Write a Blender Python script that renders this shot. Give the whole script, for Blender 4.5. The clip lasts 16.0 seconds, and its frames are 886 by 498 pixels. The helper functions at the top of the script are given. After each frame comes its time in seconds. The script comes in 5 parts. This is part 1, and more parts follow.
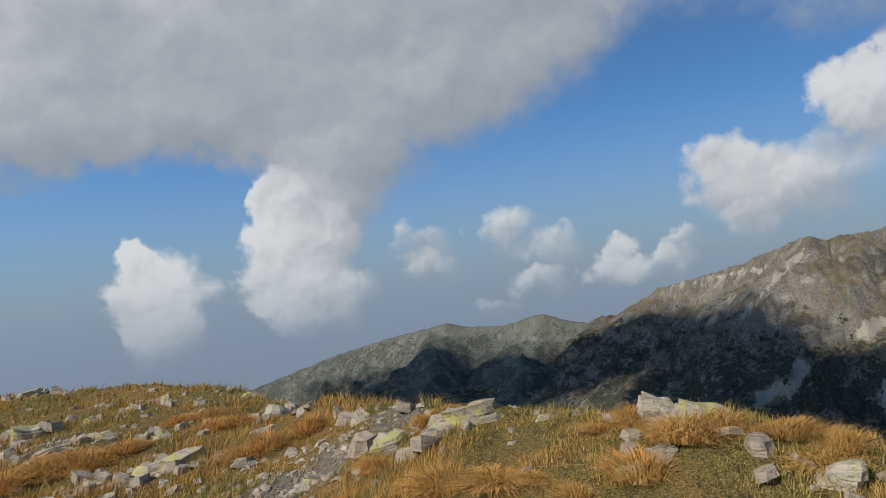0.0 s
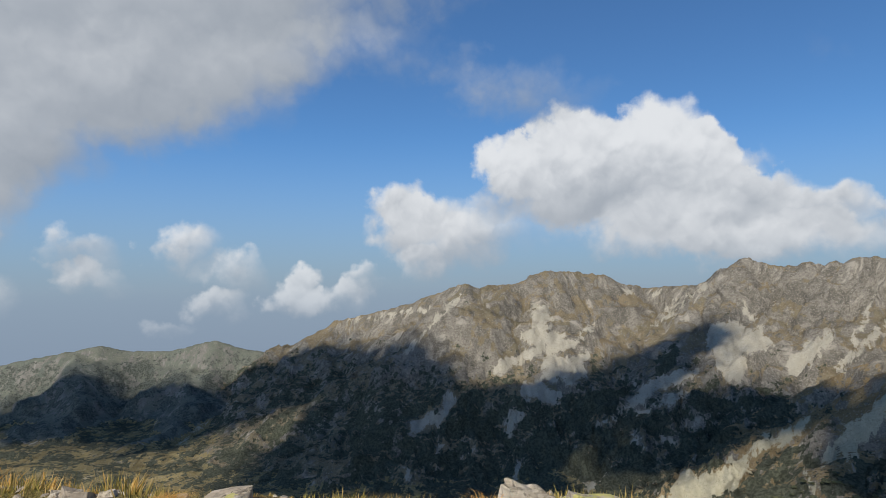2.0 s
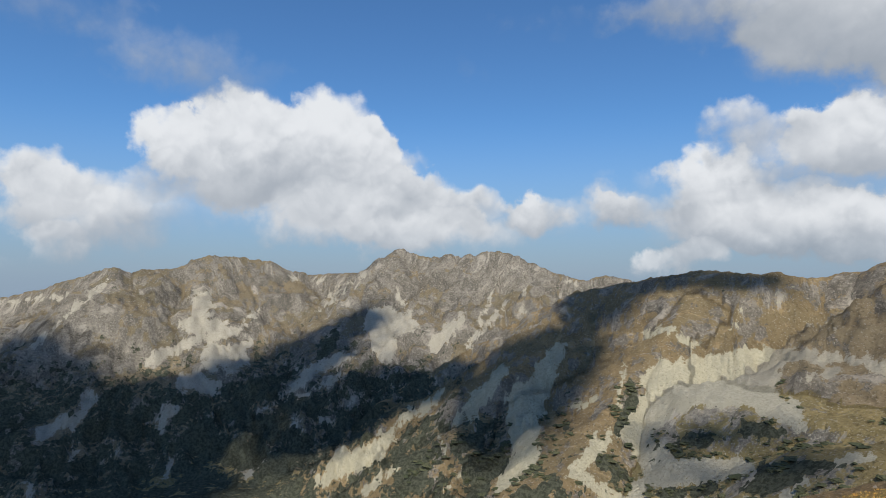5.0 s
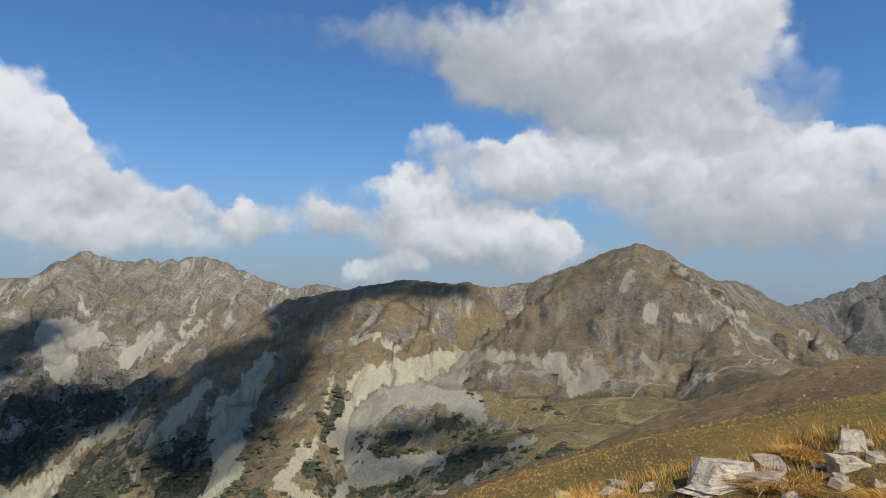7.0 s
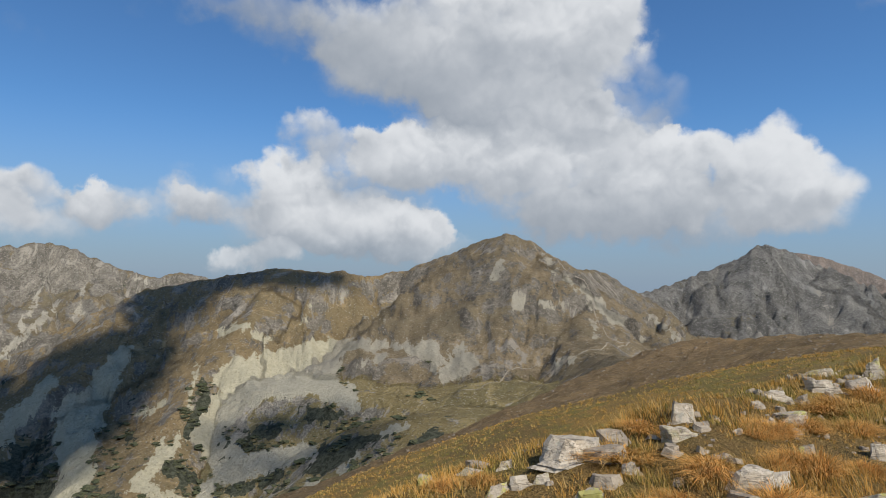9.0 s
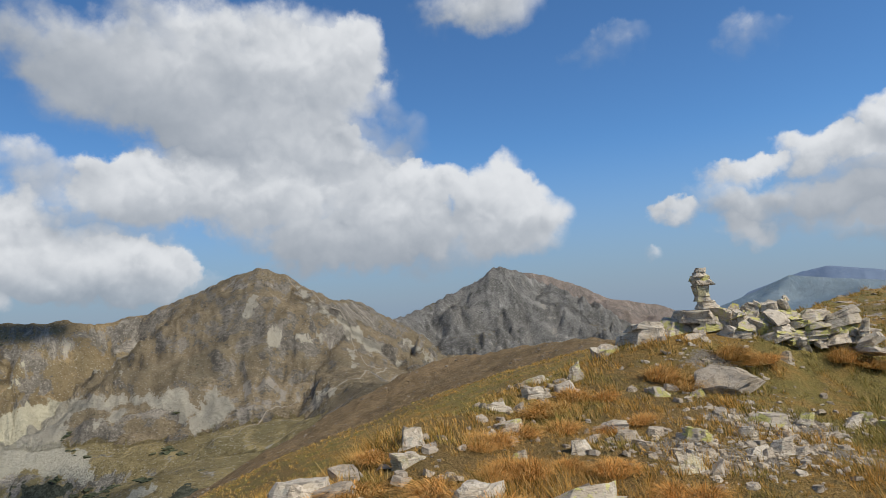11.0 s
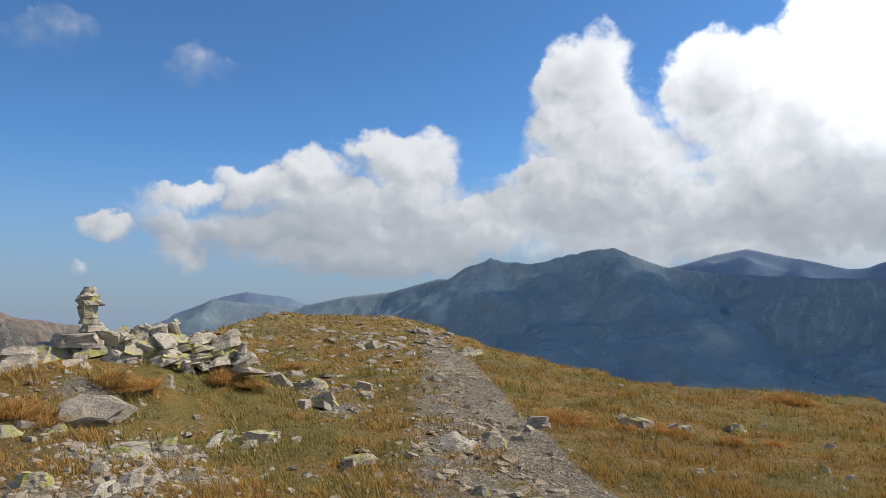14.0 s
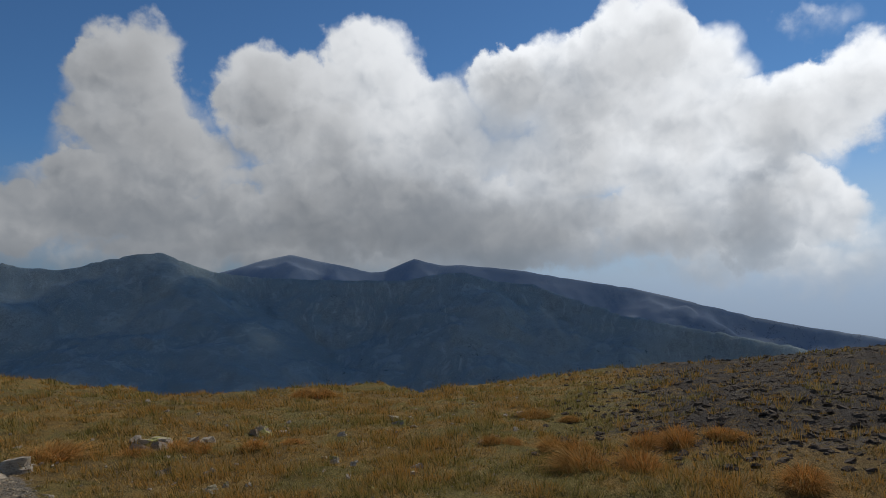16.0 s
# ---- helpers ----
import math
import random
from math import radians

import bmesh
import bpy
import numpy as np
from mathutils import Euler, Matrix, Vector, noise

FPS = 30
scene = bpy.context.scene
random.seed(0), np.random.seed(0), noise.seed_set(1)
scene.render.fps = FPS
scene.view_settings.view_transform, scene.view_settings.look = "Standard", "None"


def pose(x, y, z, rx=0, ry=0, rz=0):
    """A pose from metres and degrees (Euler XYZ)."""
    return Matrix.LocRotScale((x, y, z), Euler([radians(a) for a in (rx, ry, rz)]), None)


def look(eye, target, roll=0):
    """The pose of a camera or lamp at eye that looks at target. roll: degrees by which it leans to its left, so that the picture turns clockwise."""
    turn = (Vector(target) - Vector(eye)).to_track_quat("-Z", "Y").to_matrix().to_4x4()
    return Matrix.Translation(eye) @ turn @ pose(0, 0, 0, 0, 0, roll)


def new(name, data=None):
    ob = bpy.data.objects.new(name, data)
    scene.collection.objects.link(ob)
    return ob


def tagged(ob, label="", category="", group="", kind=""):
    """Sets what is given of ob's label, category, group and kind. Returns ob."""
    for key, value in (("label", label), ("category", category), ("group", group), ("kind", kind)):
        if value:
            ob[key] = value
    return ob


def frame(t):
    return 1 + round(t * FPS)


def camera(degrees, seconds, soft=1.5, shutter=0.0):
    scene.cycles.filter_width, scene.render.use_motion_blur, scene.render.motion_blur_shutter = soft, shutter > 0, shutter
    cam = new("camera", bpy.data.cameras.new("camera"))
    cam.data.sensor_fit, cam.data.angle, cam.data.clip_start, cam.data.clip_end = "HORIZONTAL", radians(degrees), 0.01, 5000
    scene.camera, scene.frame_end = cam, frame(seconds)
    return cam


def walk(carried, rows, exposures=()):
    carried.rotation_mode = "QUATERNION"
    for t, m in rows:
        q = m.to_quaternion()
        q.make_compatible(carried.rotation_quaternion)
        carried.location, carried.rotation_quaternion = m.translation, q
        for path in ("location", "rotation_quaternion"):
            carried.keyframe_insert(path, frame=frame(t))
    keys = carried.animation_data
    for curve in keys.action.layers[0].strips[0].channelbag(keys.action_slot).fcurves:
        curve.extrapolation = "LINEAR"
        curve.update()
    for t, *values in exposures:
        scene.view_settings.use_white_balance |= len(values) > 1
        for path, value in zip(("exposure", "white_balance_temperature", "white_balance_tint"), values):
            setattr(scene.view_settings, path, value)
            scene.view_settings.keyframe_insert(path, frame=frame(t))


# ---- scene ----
# ---- camera ----
LENS = 69.35


def aim(x, y, z, yaw, pitch, roll):
    """Eye and compass-like angles in degrees: yaw clockwise from +y, pitch up, roll to the right."""
    a, p = radians(yaw), radians(pitch)
    way = Vector((math.sin(a) * math.cos(p), math.cos(a) * math.cos(p), math.sin(p)))
    return look((x, y, z), Vector((x, y, z)) + way, -roll)


cam = camera(LENS, 16.0, soft=0.7)
PATH = [
    (0, -0.00, 0.00, 1.60, 50.47, 2.41, 5.76),
    (0.5, 0.05, 0.26, 1.62, 55.14, 3.72, 3.82),
    (1, 0.19, 0.58, 1.62, 64.95, 2.10, 6.57),
    (1.5, 0.49, 0.88, 1.66, 70.34, 3.33, 4.93),
    (2, 1.15, 1.40, 1.56, 78.20, 3.37, 0.90),
    (2.5, 1.25, 1.26, 1.61, 87.84, 0.27, 0.88),
    (3, 1.30, 1.19, 1.66, 92.15, 1.75, 3.14),
    (3.2, 1.32, 1.18, 1.67, 93.03, 0.96, 2.93),
    (5.3, 1.43, 1.06, 1.68, 111.72, 1.71, 0.12),
    (5.5, 1.44, 1.05, 1.68, 114.99, 1.24, 0.29),
    (6, 1.47, 1.02, 1.67, 121.38, 1.26, -0.34),
    (6.5, 1.51, 0.95, 1.68, 127.45, 2.38, -0.37),
    (7, 1.54, 0.90, 1.68, 132.62, 2.85, -0.77),
    (7.5, 1.55, 0.86, 1.67, 135.34, 2.95, -1.87),
    (8, 1.55, 0.83, 1.68, 137.90, 3.49, -2.23),
    (8.5, 1.53, 0.81, 1.68, 141.05, 3.61, -1.63),
    (9, 1.49, 0.83, 1.67, 143.81, 2.00, -0.81),
    (9.5, 1.45, 0.79, 1.68, 151.27, 0.81, 0.83),
    (9.7, 1.41, 0.74, 1.69, 154.39, 1.10, 1.68),
    (11.8, 1.28, 0.41, 1.66, 171.15, 5.44, 2.43),
    (12, 1.25, 0.39, 1.68, 173.11, 5.61, 2.31),
    (12.5, 1.19, 0.41, 1.69, 178.76, 6.54, 2.67),
    (13, 1.05, 0.39, 1.70, 187.24, 6.11, 2.61),
    (13.4, 0.92, 0.39, 1.67, 198.37, 5.26, 3.54),
    (13.5, 0.88, 0.35, 1.69, 202.07, 5.00, 3.04),
    (14, 0.82, 0.25, 1.66, 213.56, 4.39, 1.04),
    (14.5, 0.65, 0.17, 1.64, 225.77, 2.78, 1.72),
    (14.8, 0.56, 0.09, 1.63, 232.37, 2.25, 1.89),
    (15, 0.45, 0.07, 1.62, 235.01, 2.59, 2.46),
    (15.2, 0.37, 0.06, 1.59, 237.46, 2.80, 2.49),
    (15.5, 0.25, 0.04, 1.61, 242.05, 3.16, 2.14),
    (16, 0.10, 0.11, 1.61, 252.38, 3.40, 3.08),
]
EXPOSURE = [(0.0, -0.2), (1.5, -0.08), (3.0, 0.1), (5.5, 0.06), (7.0, 0.02), (9.5, -0.02), (12.0, 0.0), (13.0, -0.06), (13.6, 0.06), (14.5, -0.06), (15.0, -0.38), (15.5, -0.78), (16.0, -0.97)]
walk(cam, [(t, aim(*p)) for t, *p in PATH], EXPOSURE)

# ---- sky, clouds and sun ----
SUN_AZ, SUN_EL = 288.0, 44.0


def ray_to(az, el):
    a, e = radians(az), radians(el)
    return Vector((math.sin(a) * math.cos(e), math.cos(a) * math.cos(e), math.sin(e)))


sun = new("sun", bpy.data.lights.new("sun", "SUN"))
sun.data.energy, sun.data.angle, sun.data.color = 4.5, radians(0.55), (1.0, 0.93, 0.82)
sun.matrix_world = look((0, 0, 400), Vector((0, 0, 400)) - ray_to(SUN_AZ, SUN_EL))

world = bpy.data.worlds.new("mountain_sky")
scene.world = world
world.use_nodes = True


class Net:
    """A short hand for node trees."""

    def __init__(self, tree):
        self.tree = tree
        tree.nodes.clear()

    def node(self, kind, ins=(), **props):
        n = self.tree.nodes.new(kind)
        for key, value in props.items():
            setattr(n, key, value)
        for key, value in (ins.items() if isinstance(ins, dict) else enumerate(ins)):
            if value is None:
                continue
            if isinstance(value, bpy.types.NodeSocket):
                self.tree.links.new(value, n.inputs[key])
            else:
                n.inputs[key].default_value = value
        return n

    def math(self, op, *ins, clamp=False):
        return self.node("ShaderNodeMath", ins, operation=op, use_clamp=clamp).outputs[0]

    def vec(self, op, *ins):
        n = self.node("ShaderNodeVectorMath", ins, operation=op)
        return n.outputs["Value" if op in ("DOT_PRODUCT", "LENGTH") else "Vector"]

    def noise(self, at, scale, detail=4.0, rough=0.55, warp=0.0, out="Fac"):
        n = self.node("ShaderNodeTexNoise", {"Vector": at, "Scale": scale, "Detail": detail, "Roughness": rough, "Distortion": warp})
        return n.outputs[out]

    def ramp(self, fac, lo, hi, to_lo=0.0, to_hi=1.0, smooth=True):
        n = self.node("ShaderNodeMapRange", {"Value": fac, "From Min": lo, "From Max": hi, "To Min": to_lo, "To Max": to_hi})
        n.interpolation_type = "SMOOTHSTEP" if smooth else "LINEAR"
        return n.outputs[0]

    def mix(self, fac, a, b):
        n = self.node("ShaderNodeMix", data_type="RGBA")
        for key, value in ((0, fac), (6, a), (7, b)):
            if isinstance(value, bpy.types.NodeSocket):
                self.tree.links.new(value, n.inputs[key])
            else:
                n.inputs[key].default_value = value if key == 0 else (*value[:3], 1.0)
        return n.outputs[2]


LOBES = []


def cloud_lobes(name, lobes):
    """Lobes of one cloud: azimuth, elevation, half width, half height (degrees), whiteness, thickness."""
    LOBES.extend(lobes)


cloud_lobes("grey_deck", [(26.5, 19.8, 19.4, 7.9, 0.8, 1.2), (13.1, 15, 11, 6.3, 0.8, 1.2), (45.6, 21.4, 21.5, 7.5, 0.8, 1.2), (55.3, 16.4, 10.5, 5, 0.8, 0.9), (43.3, 13.6, 11.8, 5.5, 0.8, 1), (28.1, 13.7, 11.5, 3.8, 0.8, 0.8), (70.5, 19.9, 12.5, 2.9, 0.8, 0.5), (25.2, 29.6, 29.2, 9.2, 0.8, 1.3), (59.4, 29.1, 28.7, 8.1, 0.8, 1.2)])
cloud_lobes("left_towers", [(39.6, 6, 5.9, 5, 0.85, 1), (37.3, 2.7, 5.4, 4.9, 1, 1.2), (38.9, -1.4, 5.4, 3.5, 0.97, 1), (36.4, 8.2, 2.9, 2.5, 0.95, 0.9), (42.3, 9.3, 6.5, 4.5, 0.75, 0.8), (25, 3.8, 1.5, 1.9, 1, 1), (26.7, 0.9, 4.2, 4.2, 1, 1.2), (27.2, -3.4, 3.6, 3.3, 0.9, 1)])
cloud_lobes("small_row", [(49, 2.4, 2.8, 2.3, 0.85, 0.7), (55.5, 3.5, 2.8, 2.3, 0.9, 0.8), (59.5, 1.5, 2.7, 2, 0.88, 0.7), (58.5, -1.1, 3, 1.5, 0.92, 0.8), (49.6, 0.5, 3, 1.5, 0.88, 0.7), (65.6, 1.9, 1.7, 1.5, 1, 0.9), (64.5, 0, 2.4, 1.7, 0.95, 0.9), (67.7, -0.6, 3.3, 1.5, 0.95, 0.8), (70.4, 0.8, 1.8, 1.4, 0.9, 0.7), (55.3, -3.1, 2.3, 0.9, 0.95, 0.6), (73.4, 6.6, 3.6, 2.8, 0.9, 1), (78.0, 4.5, 6.6, 3.7, 0.86, 0.95), (75, 1.9, 2.6, 1.9, 0.9, 0.7)])
cloud_lobes("east_heap", [(84.8, 10.4, 3.4, 2.5, 1, 1), (90.5, 11.4, 5.2, 3.9, 0.98, 1.2), (97.5, 11.6, 4.4, 4.2, 1, 1.2), (100.9, 9.6, 2.5, 3.2, 0.97, 1), (95.4, 7.9, 8.9, 3.8, 0.85, 1.2), (87.4, 7.6, 6.7, 2.4, 0.8, 1), (103.2, 7, 4, 2.7, 0.8, 0.9), (98.3, 4.3, 7.6, 2.8, 0.92, 1.1), (102.1, 3.3, 4, 3.1, 0.92, 1.1), (86.3, 15.9, 9, 3.9, 0.74, 0.3)])
cloud_lobes("cirque_heap", [(105.8, 5.8, 5.5, 2.5, 0.9, 0.9), (106.8, 2.8, 6.5, 2, 0.92, 1), (114.8, 5.1, 2.5, 1.8, 0.9, 0.6), (122.4, 4.7, 3, 1.5, 0.85, 0.6), (132.1, 11.9, 2.9, 2.4, 0.85, 0.9), (130.6, 7.9, 3.9, 2.5, 0.98, 1), (132.9, 4.5, 7.1, 2.7, 0.92, 1.1), (139.5, 3.8, 4.8, 2.3, 0.95, 1), (142, 4.2, 2.6, 2.1, 0.9, 1), (137.4, 2.5, 5.4, 1.4, 0.75, 0.9), (125.3, 0.5, 2.5, 1.2, 0.97, 1), (129.2, 1.2, 2.4, 1.5, 0.95, 1), (138.3, 8.9, 6.8, 3.8, 0.82, 1), (85.7, 17.6, 7.4, 3.6, 0.74, 0.35), (109.8, 17.7, 2.6, 1.5, 0.65, 0.3), (121, 21.5, 13.5, 1.5, 0.74, 0.3)])
cloud_lobes("summit_heap", [(146.9, 20.6, 14.5, 5.6, 0.85, 1.2), (154.5, 18.1, 6.7, 4.5, 0.9, 1.1), (139.3, 17.7, 7.9, 3.5, 0.8, 1), (131.7, 20.9, 10.5, 3, 0.7, 0.7), (158.8, 21, 3.1, 2.9, 0.9, 0.8), (146, 15, 6.8, 3, 0.75, 0.9), (140.9, 10.5, 5.6, 3, 0.92, 1.1), (148.1, 10.1, 5.6, 3, 0.92, 1.1), (153.6, 7.6, 7.5, 4.5, 0.85, 1.2), (160.8, 8.9, 4.3, 3.9, 0.9, 1.2), (164, 10.7, 3.3, 1.9, 0.97, 1), (170.4, 9.4, 3.9, 3.2, 0.97, 1.2), (172.8, 7, 4.2, 3.6, 0.9, 1.2), (165.7, 5, 9.1, 2.9, 0.78, 1.1), (156.5, 4.6, 6.4, 2.5, 0.8, 1), (162.1, 14.5, 2.4, 2.4, 0.75, 0.6)])
cloud_lobes("south_heap", [(171.1, 26.1, 6.1, 3, 0.9, 0.9), (169, 24.3, 6, 2, 0.75, 0.5), (181.3, 20.3, 3.8, 2.3, 0.84, 0.5), (192.8, 19.3, 3.1, 2.2, 0.84, 0.48), (207.4, 13.4, 3, 2.3, 1, 1.1), (211.2, 12.3, 3.7, 2.7, 0.97, 1.2), (201.7, 11.1, 3.7, 2.1, 0.97, 1.1), (195.7, 10.1, 3.9, 1.7, 0.97, 1.1), (190.3, 9.1, 3, 1.2, 0.95, 1), (201.4, 7.4, 8.2, 3.3, 0.78, 1.2), (209.5, 6.9, 7.3, 4.9, 0.82, 1.2), (205.2, 3.3, 7.7, 1.8, 0.8, 1), (194.4, 5.6, 6.2, 2, 0.78, 0.9), (185.6, 6, 1.8, 1.1, 0.97, 0.8), (189, 6.6, 4.2, 2.2, 0.85, 0.8), (190.9, 4.1, 2.4, 1.2, 0.93, 0.8), (184.2, 2.3, 1.3, 0.8, 0.9, 0.6)])
cloud_lobes("tower_heap", [(227.6, 19.6, 4.2, 3.5, 1, 1.2), (227.2, 15.6, 5.4, 4.8, 0.97, 1.2), (228, 11, 6.4, 5, 0.93, 1.2), (224, 18.6, 2.1, 2, 0.95, 1), (223.2, 8.4, 6.6, 2.5, 0.88, 1.2), (237.2, 18.4, 4.1, 3, 1, 1.2), (239.5, 14, 6.5, 5.9, 0.98, 1.3), (246.7, 19.5, 4.9, 3.4, 1, 1.2), (248.6, 13, 6.9, 6.2, 0.93, 1.3), (258.9, 17.3, 3.3, 2.7, 1, 1.2), (241.6, 7.6, 9.6, 3.9, 0.9, 1.2), (254.6, 7, 10.5, 5.5, 0.8, 1.3), (231.7, 6.2, 10.1, 2.5, 0.82, 1.2), (217.6, 6.5, 6.5, 2, 0.85, 1.1), (211.7, 4.6, 12.1, 2.5, 0.78, 1.1)])
cloud_lobes("west_heap", [(270.2, 20.2, 4.6, 3.9, 1, 1.2), (264.2, 17.8, 5.7, 4, 0.98, 1.2), (273.5, 15.7, 6.2, 5.3, 0.97, 1.3), (259, 15, 7.8, 5, 0.78, 1.2), (267.5, 10.3, 7.8, 4.9, 0.97, 1.2), (277.4, 9.2, 7.6, 4.7, 0.95, 1.2), (282.5, 11.9, 5.5, 3.6, 0.97, 1.2), (287, 13.1, 3.9, 3.9, 1, 1.2), (278.6, 3.6, 2.6, 3.7, 0.68, 1), (283, 4.9, 3.2, 2.7, 0.95, 1), (248.3, 6.7, 12.7, 3, 0.8, 1.2), (263.2, 3.8, 12.3, 3, 0.78, 1.2), (274.7, 1.6, 8.1, 2.4, 0.85, 0.9), (284.2, 18.7, 3.4, 1.8, 0.95, 0.4)])
cloud_lobes("low_banks", [(149.5, 14, 7.8, 3, 0.82, 1), (154.5, 13, 5.1, 2.5, 0.85, 1), (158.4, 12.4, 3.9, 3, 0.8, 0.7), (114.9, 5.4, 3.3, 1.8, 0.85, 0.6), (122.3, 4.9, 4.1, 1.9, 0.83, 0.6), (129.7, 2.8, 5.8, 2.5, 0.8, 0.8), (139.6, 2.5, 7.6, 2, 0.8, 1), (284.6, 0.8, 5.9, 3.5, 0.9, 0.6), (280.7, -1.1, 8.3, 2.7, 0.88, 0.45), (231, 3.6, 9, 2.6, 0.86, 1.2), (244, 3.4, 9, 2.8, 0.84, 1.2), (257, 3, 8, 2.6, 0.82, 1.1), (166, 8.2, 4, 2.6, 0.84, 0.8), (162, 6, 5, 2.4, 0.86, 0.8), (88, 4.2, 13, 2.6, 0.85, 0.42), (112, 4.5, 11, 2.4, 0.85, 0.5), (126, 6.5, 8, 2.4, 0.85, 0.42), (203, 3.2, 12, 1.6, 0.8, 0.5), (276, 5, 9, 3.4, 0.9, 0.9)])


def build_sky():
    w = Net(world.node_tree)
    way = w.vec("NORMALIZE", w.node("ShaderNodeTexCoord").outputs["Generated"])
    sep = w.node("ShaderNodeSeparateXYZ", (way,)).outputs
    east = w.math("ARCTAN2", w.math("MULTIPLY", sep[0], -1.0), w.math("MULTIPLY", sep[1], -1.0))
    az = w.math("MULTIPLY_ADD", east, 180.0 / math.pi, 180.0)
    el = w.math("MULTIPLY", w.math("ARCSINE", sep[2]), 180.0 / math.pi)
    # billows: the lookup is pushed about by noise of several sizes
    big = w.noise(way, 5.0, 2.0, 0.5, out="Color")
    fine = w.noise(way, 19.0, 6.0, 0.54, out="Color")
    push = w.vec("ADD", w.vec("MULTIPLY", w.vec("SUBTRACT", big, (0.5, 0.5, 0.5)), (5.0, 3.5, 0)),
                 w.vec("MULTIPLY", w.vec("SUBTRACT", fine, (0.5, 0.5, 0.5)), (5.2, 4.4, 0)))
    flat = w.node("ShaderNodeCombineXYZ", (az, el, 0.0)).outputs[0]
    at = w.vec("ADD", flat, push)
    thick, white = None, None
    for a, e, ra, re, bright, amount in LOBES:
        off = w.node("ShaderNodeVectorMath", (at, (1 / ra, 1 / re, 0), (-a / ra, -e / re, 0)), operation="MULTIPLY_ADD").outputs[0]
        q = w.vec("DOT_PRODUCT", off, off)
        k = w.math("MAXIMUM", w.math("MULTIPLY_ADD", q, -amount * 0.72, amount), 0.0)
        # each billow is lit on the side of the sun
        side = 0.10 * math.sin(radians(SUN_AZ - a))
        tone = w.math("ADD", w.vec("DOT_PRODUCT", off, (side, 0.17, 0.0)), bright - 0.03)
        thick = w.math("ADD", thick, k) if thick else k
        white = w.math("MULTIPLY_ADD", k, tone, white) if white else w.math("MULTIPLY", k, tone)
    white = w.math("DIVIDE", white, w.math("ADD", thick, 0.001))
    lit = w.vec("ADD", way, (-0.008, 0.004, 0.028))
    relief = w.math("MULTIPLY", w.math("SUBTRACT", w.noise(way, 9.0, 2.0, 0.45), w.noise(lit, 9.0, 2.0, 0.45)), 0.42)
    shade = w.math("MULTIPLY_ADD", relief, w.ramp(white, 0.66, 0.9, 0.3, 1.0), white)
    # round heads of the cumulus, lit from above
    def heads(v):
        return w.node("ShaderNodeTexVoronoi", {"Vector": v, "Scale": 17.0, "Detail": 2.0, "Roughness": 0.55, "Smoothness": 0.35}, feature="SMOOTH_F1", normalize=True).outputs["Distance"]

    bent = w.vec("ADD", way, w.vec("MULTIPLY", w.vec("SUBTRACT", fine, (0.5, 0.5, 0.5)), (0.06, 0.06, 0.06)))
    knob = heads(bent)
    rim = w.math("SUBTRACT", heads(w.vec("ADD", bent, (-0.007, 0.003, 0.013))), knob)
    shade = w.math("MULTIPLY_ADD", rim, w.ramp(white, 0.7, 0.95, 0.12, 0.5), shade)
    tuft = w.math("MULTIPLY_ADD", w.math("SUBTRACT", w.noise(way, 38.0, 4.0, 0.55), 0.5), 0.4, thick)
    tuft = w.math("MULTIPLY_ADD", w.math("SUBTRACT", 0.34, knob), 0.7, tuft)
    soft_edge = w.ramp(white, 0.80, 0.97, 1.35, 0.80)
    cover = w.node("ShaderNodeMapRange", {"Value": tuft, "From Min": 0.20, "From Max": soft_edge}, interpolation_type="SMOOTHSTEP").outputs[0]
    shade = w.ramp(shade, 0.58, 1.08, 0.0, 1.0)
    cloud = w.mix(shade, (3.1, 3.5, 4.05), (7.6, 7.8, 8.05))
    # towards the sun the clouds let more of its light through
    facing = w.vec("DOT_PRODUCT", way, tuple(ray_to(SUN_AZ, SUN_EL)))
    glow = w.ramp(facing, 0.5, 0.95, 1.0, 2.3)
    # against the light their thin edges are bright and their thick hearts grey
    heart = w.ramp(w.math("ADD", thick, w.math("MULTIPLY_ADD", w.noise(way, 6.0, 3.0, 0.5), 5.0, -2.5)), 0.5, 2.8, 1.14, 0.76)
    against = w.ramp(facing, 0.25, 0.75)
    glow = w.math("MULTIPLY", glow, w.math("ADD", 1.0, w.math("MULTIPLY", against, w.math("SUBTRACT", heart, 1.0))))
    cloud = w.vec("MULTIPLY", cloud, w.node("ShaderNodeCombineXYZ", (glow, glow, glow)).outputs[0])
    sky = w.node("ShaderNodeTexSky", sky_type="NISHITA", sun_disc=False, sun_elevation=radians(SUN_EL), sun_rotation=radians(SUN_AZ),
                 altitude=1800.0, air_density=1.0, dust_density=0.3, ozone_density=2.2).outputs[0]
    haze = w.ramp(el, 14.0, -1.5)
    sky = w.vec("MULTIPLY", sky, (0.61, 0.95, 1.21))
    clean = w.ramp(facing, -0.75, 0.15, 0.86, 1.12)
    sky = w.vec("MULTIPLY", sky, w.node("ShaderNodeCombineXYZ", (clean, clean, clean)).outputs[0])
    bright = w.ramp(facing, 0.4, 0.85, 1.0, 3.1)
    mist = w.vec("MULTIPLY", w.node("ShaderNodeCombineXYZ", (bright, bright, bright)).outputs[0], (2.45, 3.08, 4.2))
    clear = w.mix(w.math("MULTIPLY", haze, 0.88), sky, mist)
    seen = w.mix(w.math("MULTIPLY", cover, w.ramp(el, -6.0, 4.5, 0.25, 0.98)), clear, cloud)
    back = w.node("ShaderNodeBackground", {"Color": seen, "Strength": 0.1})
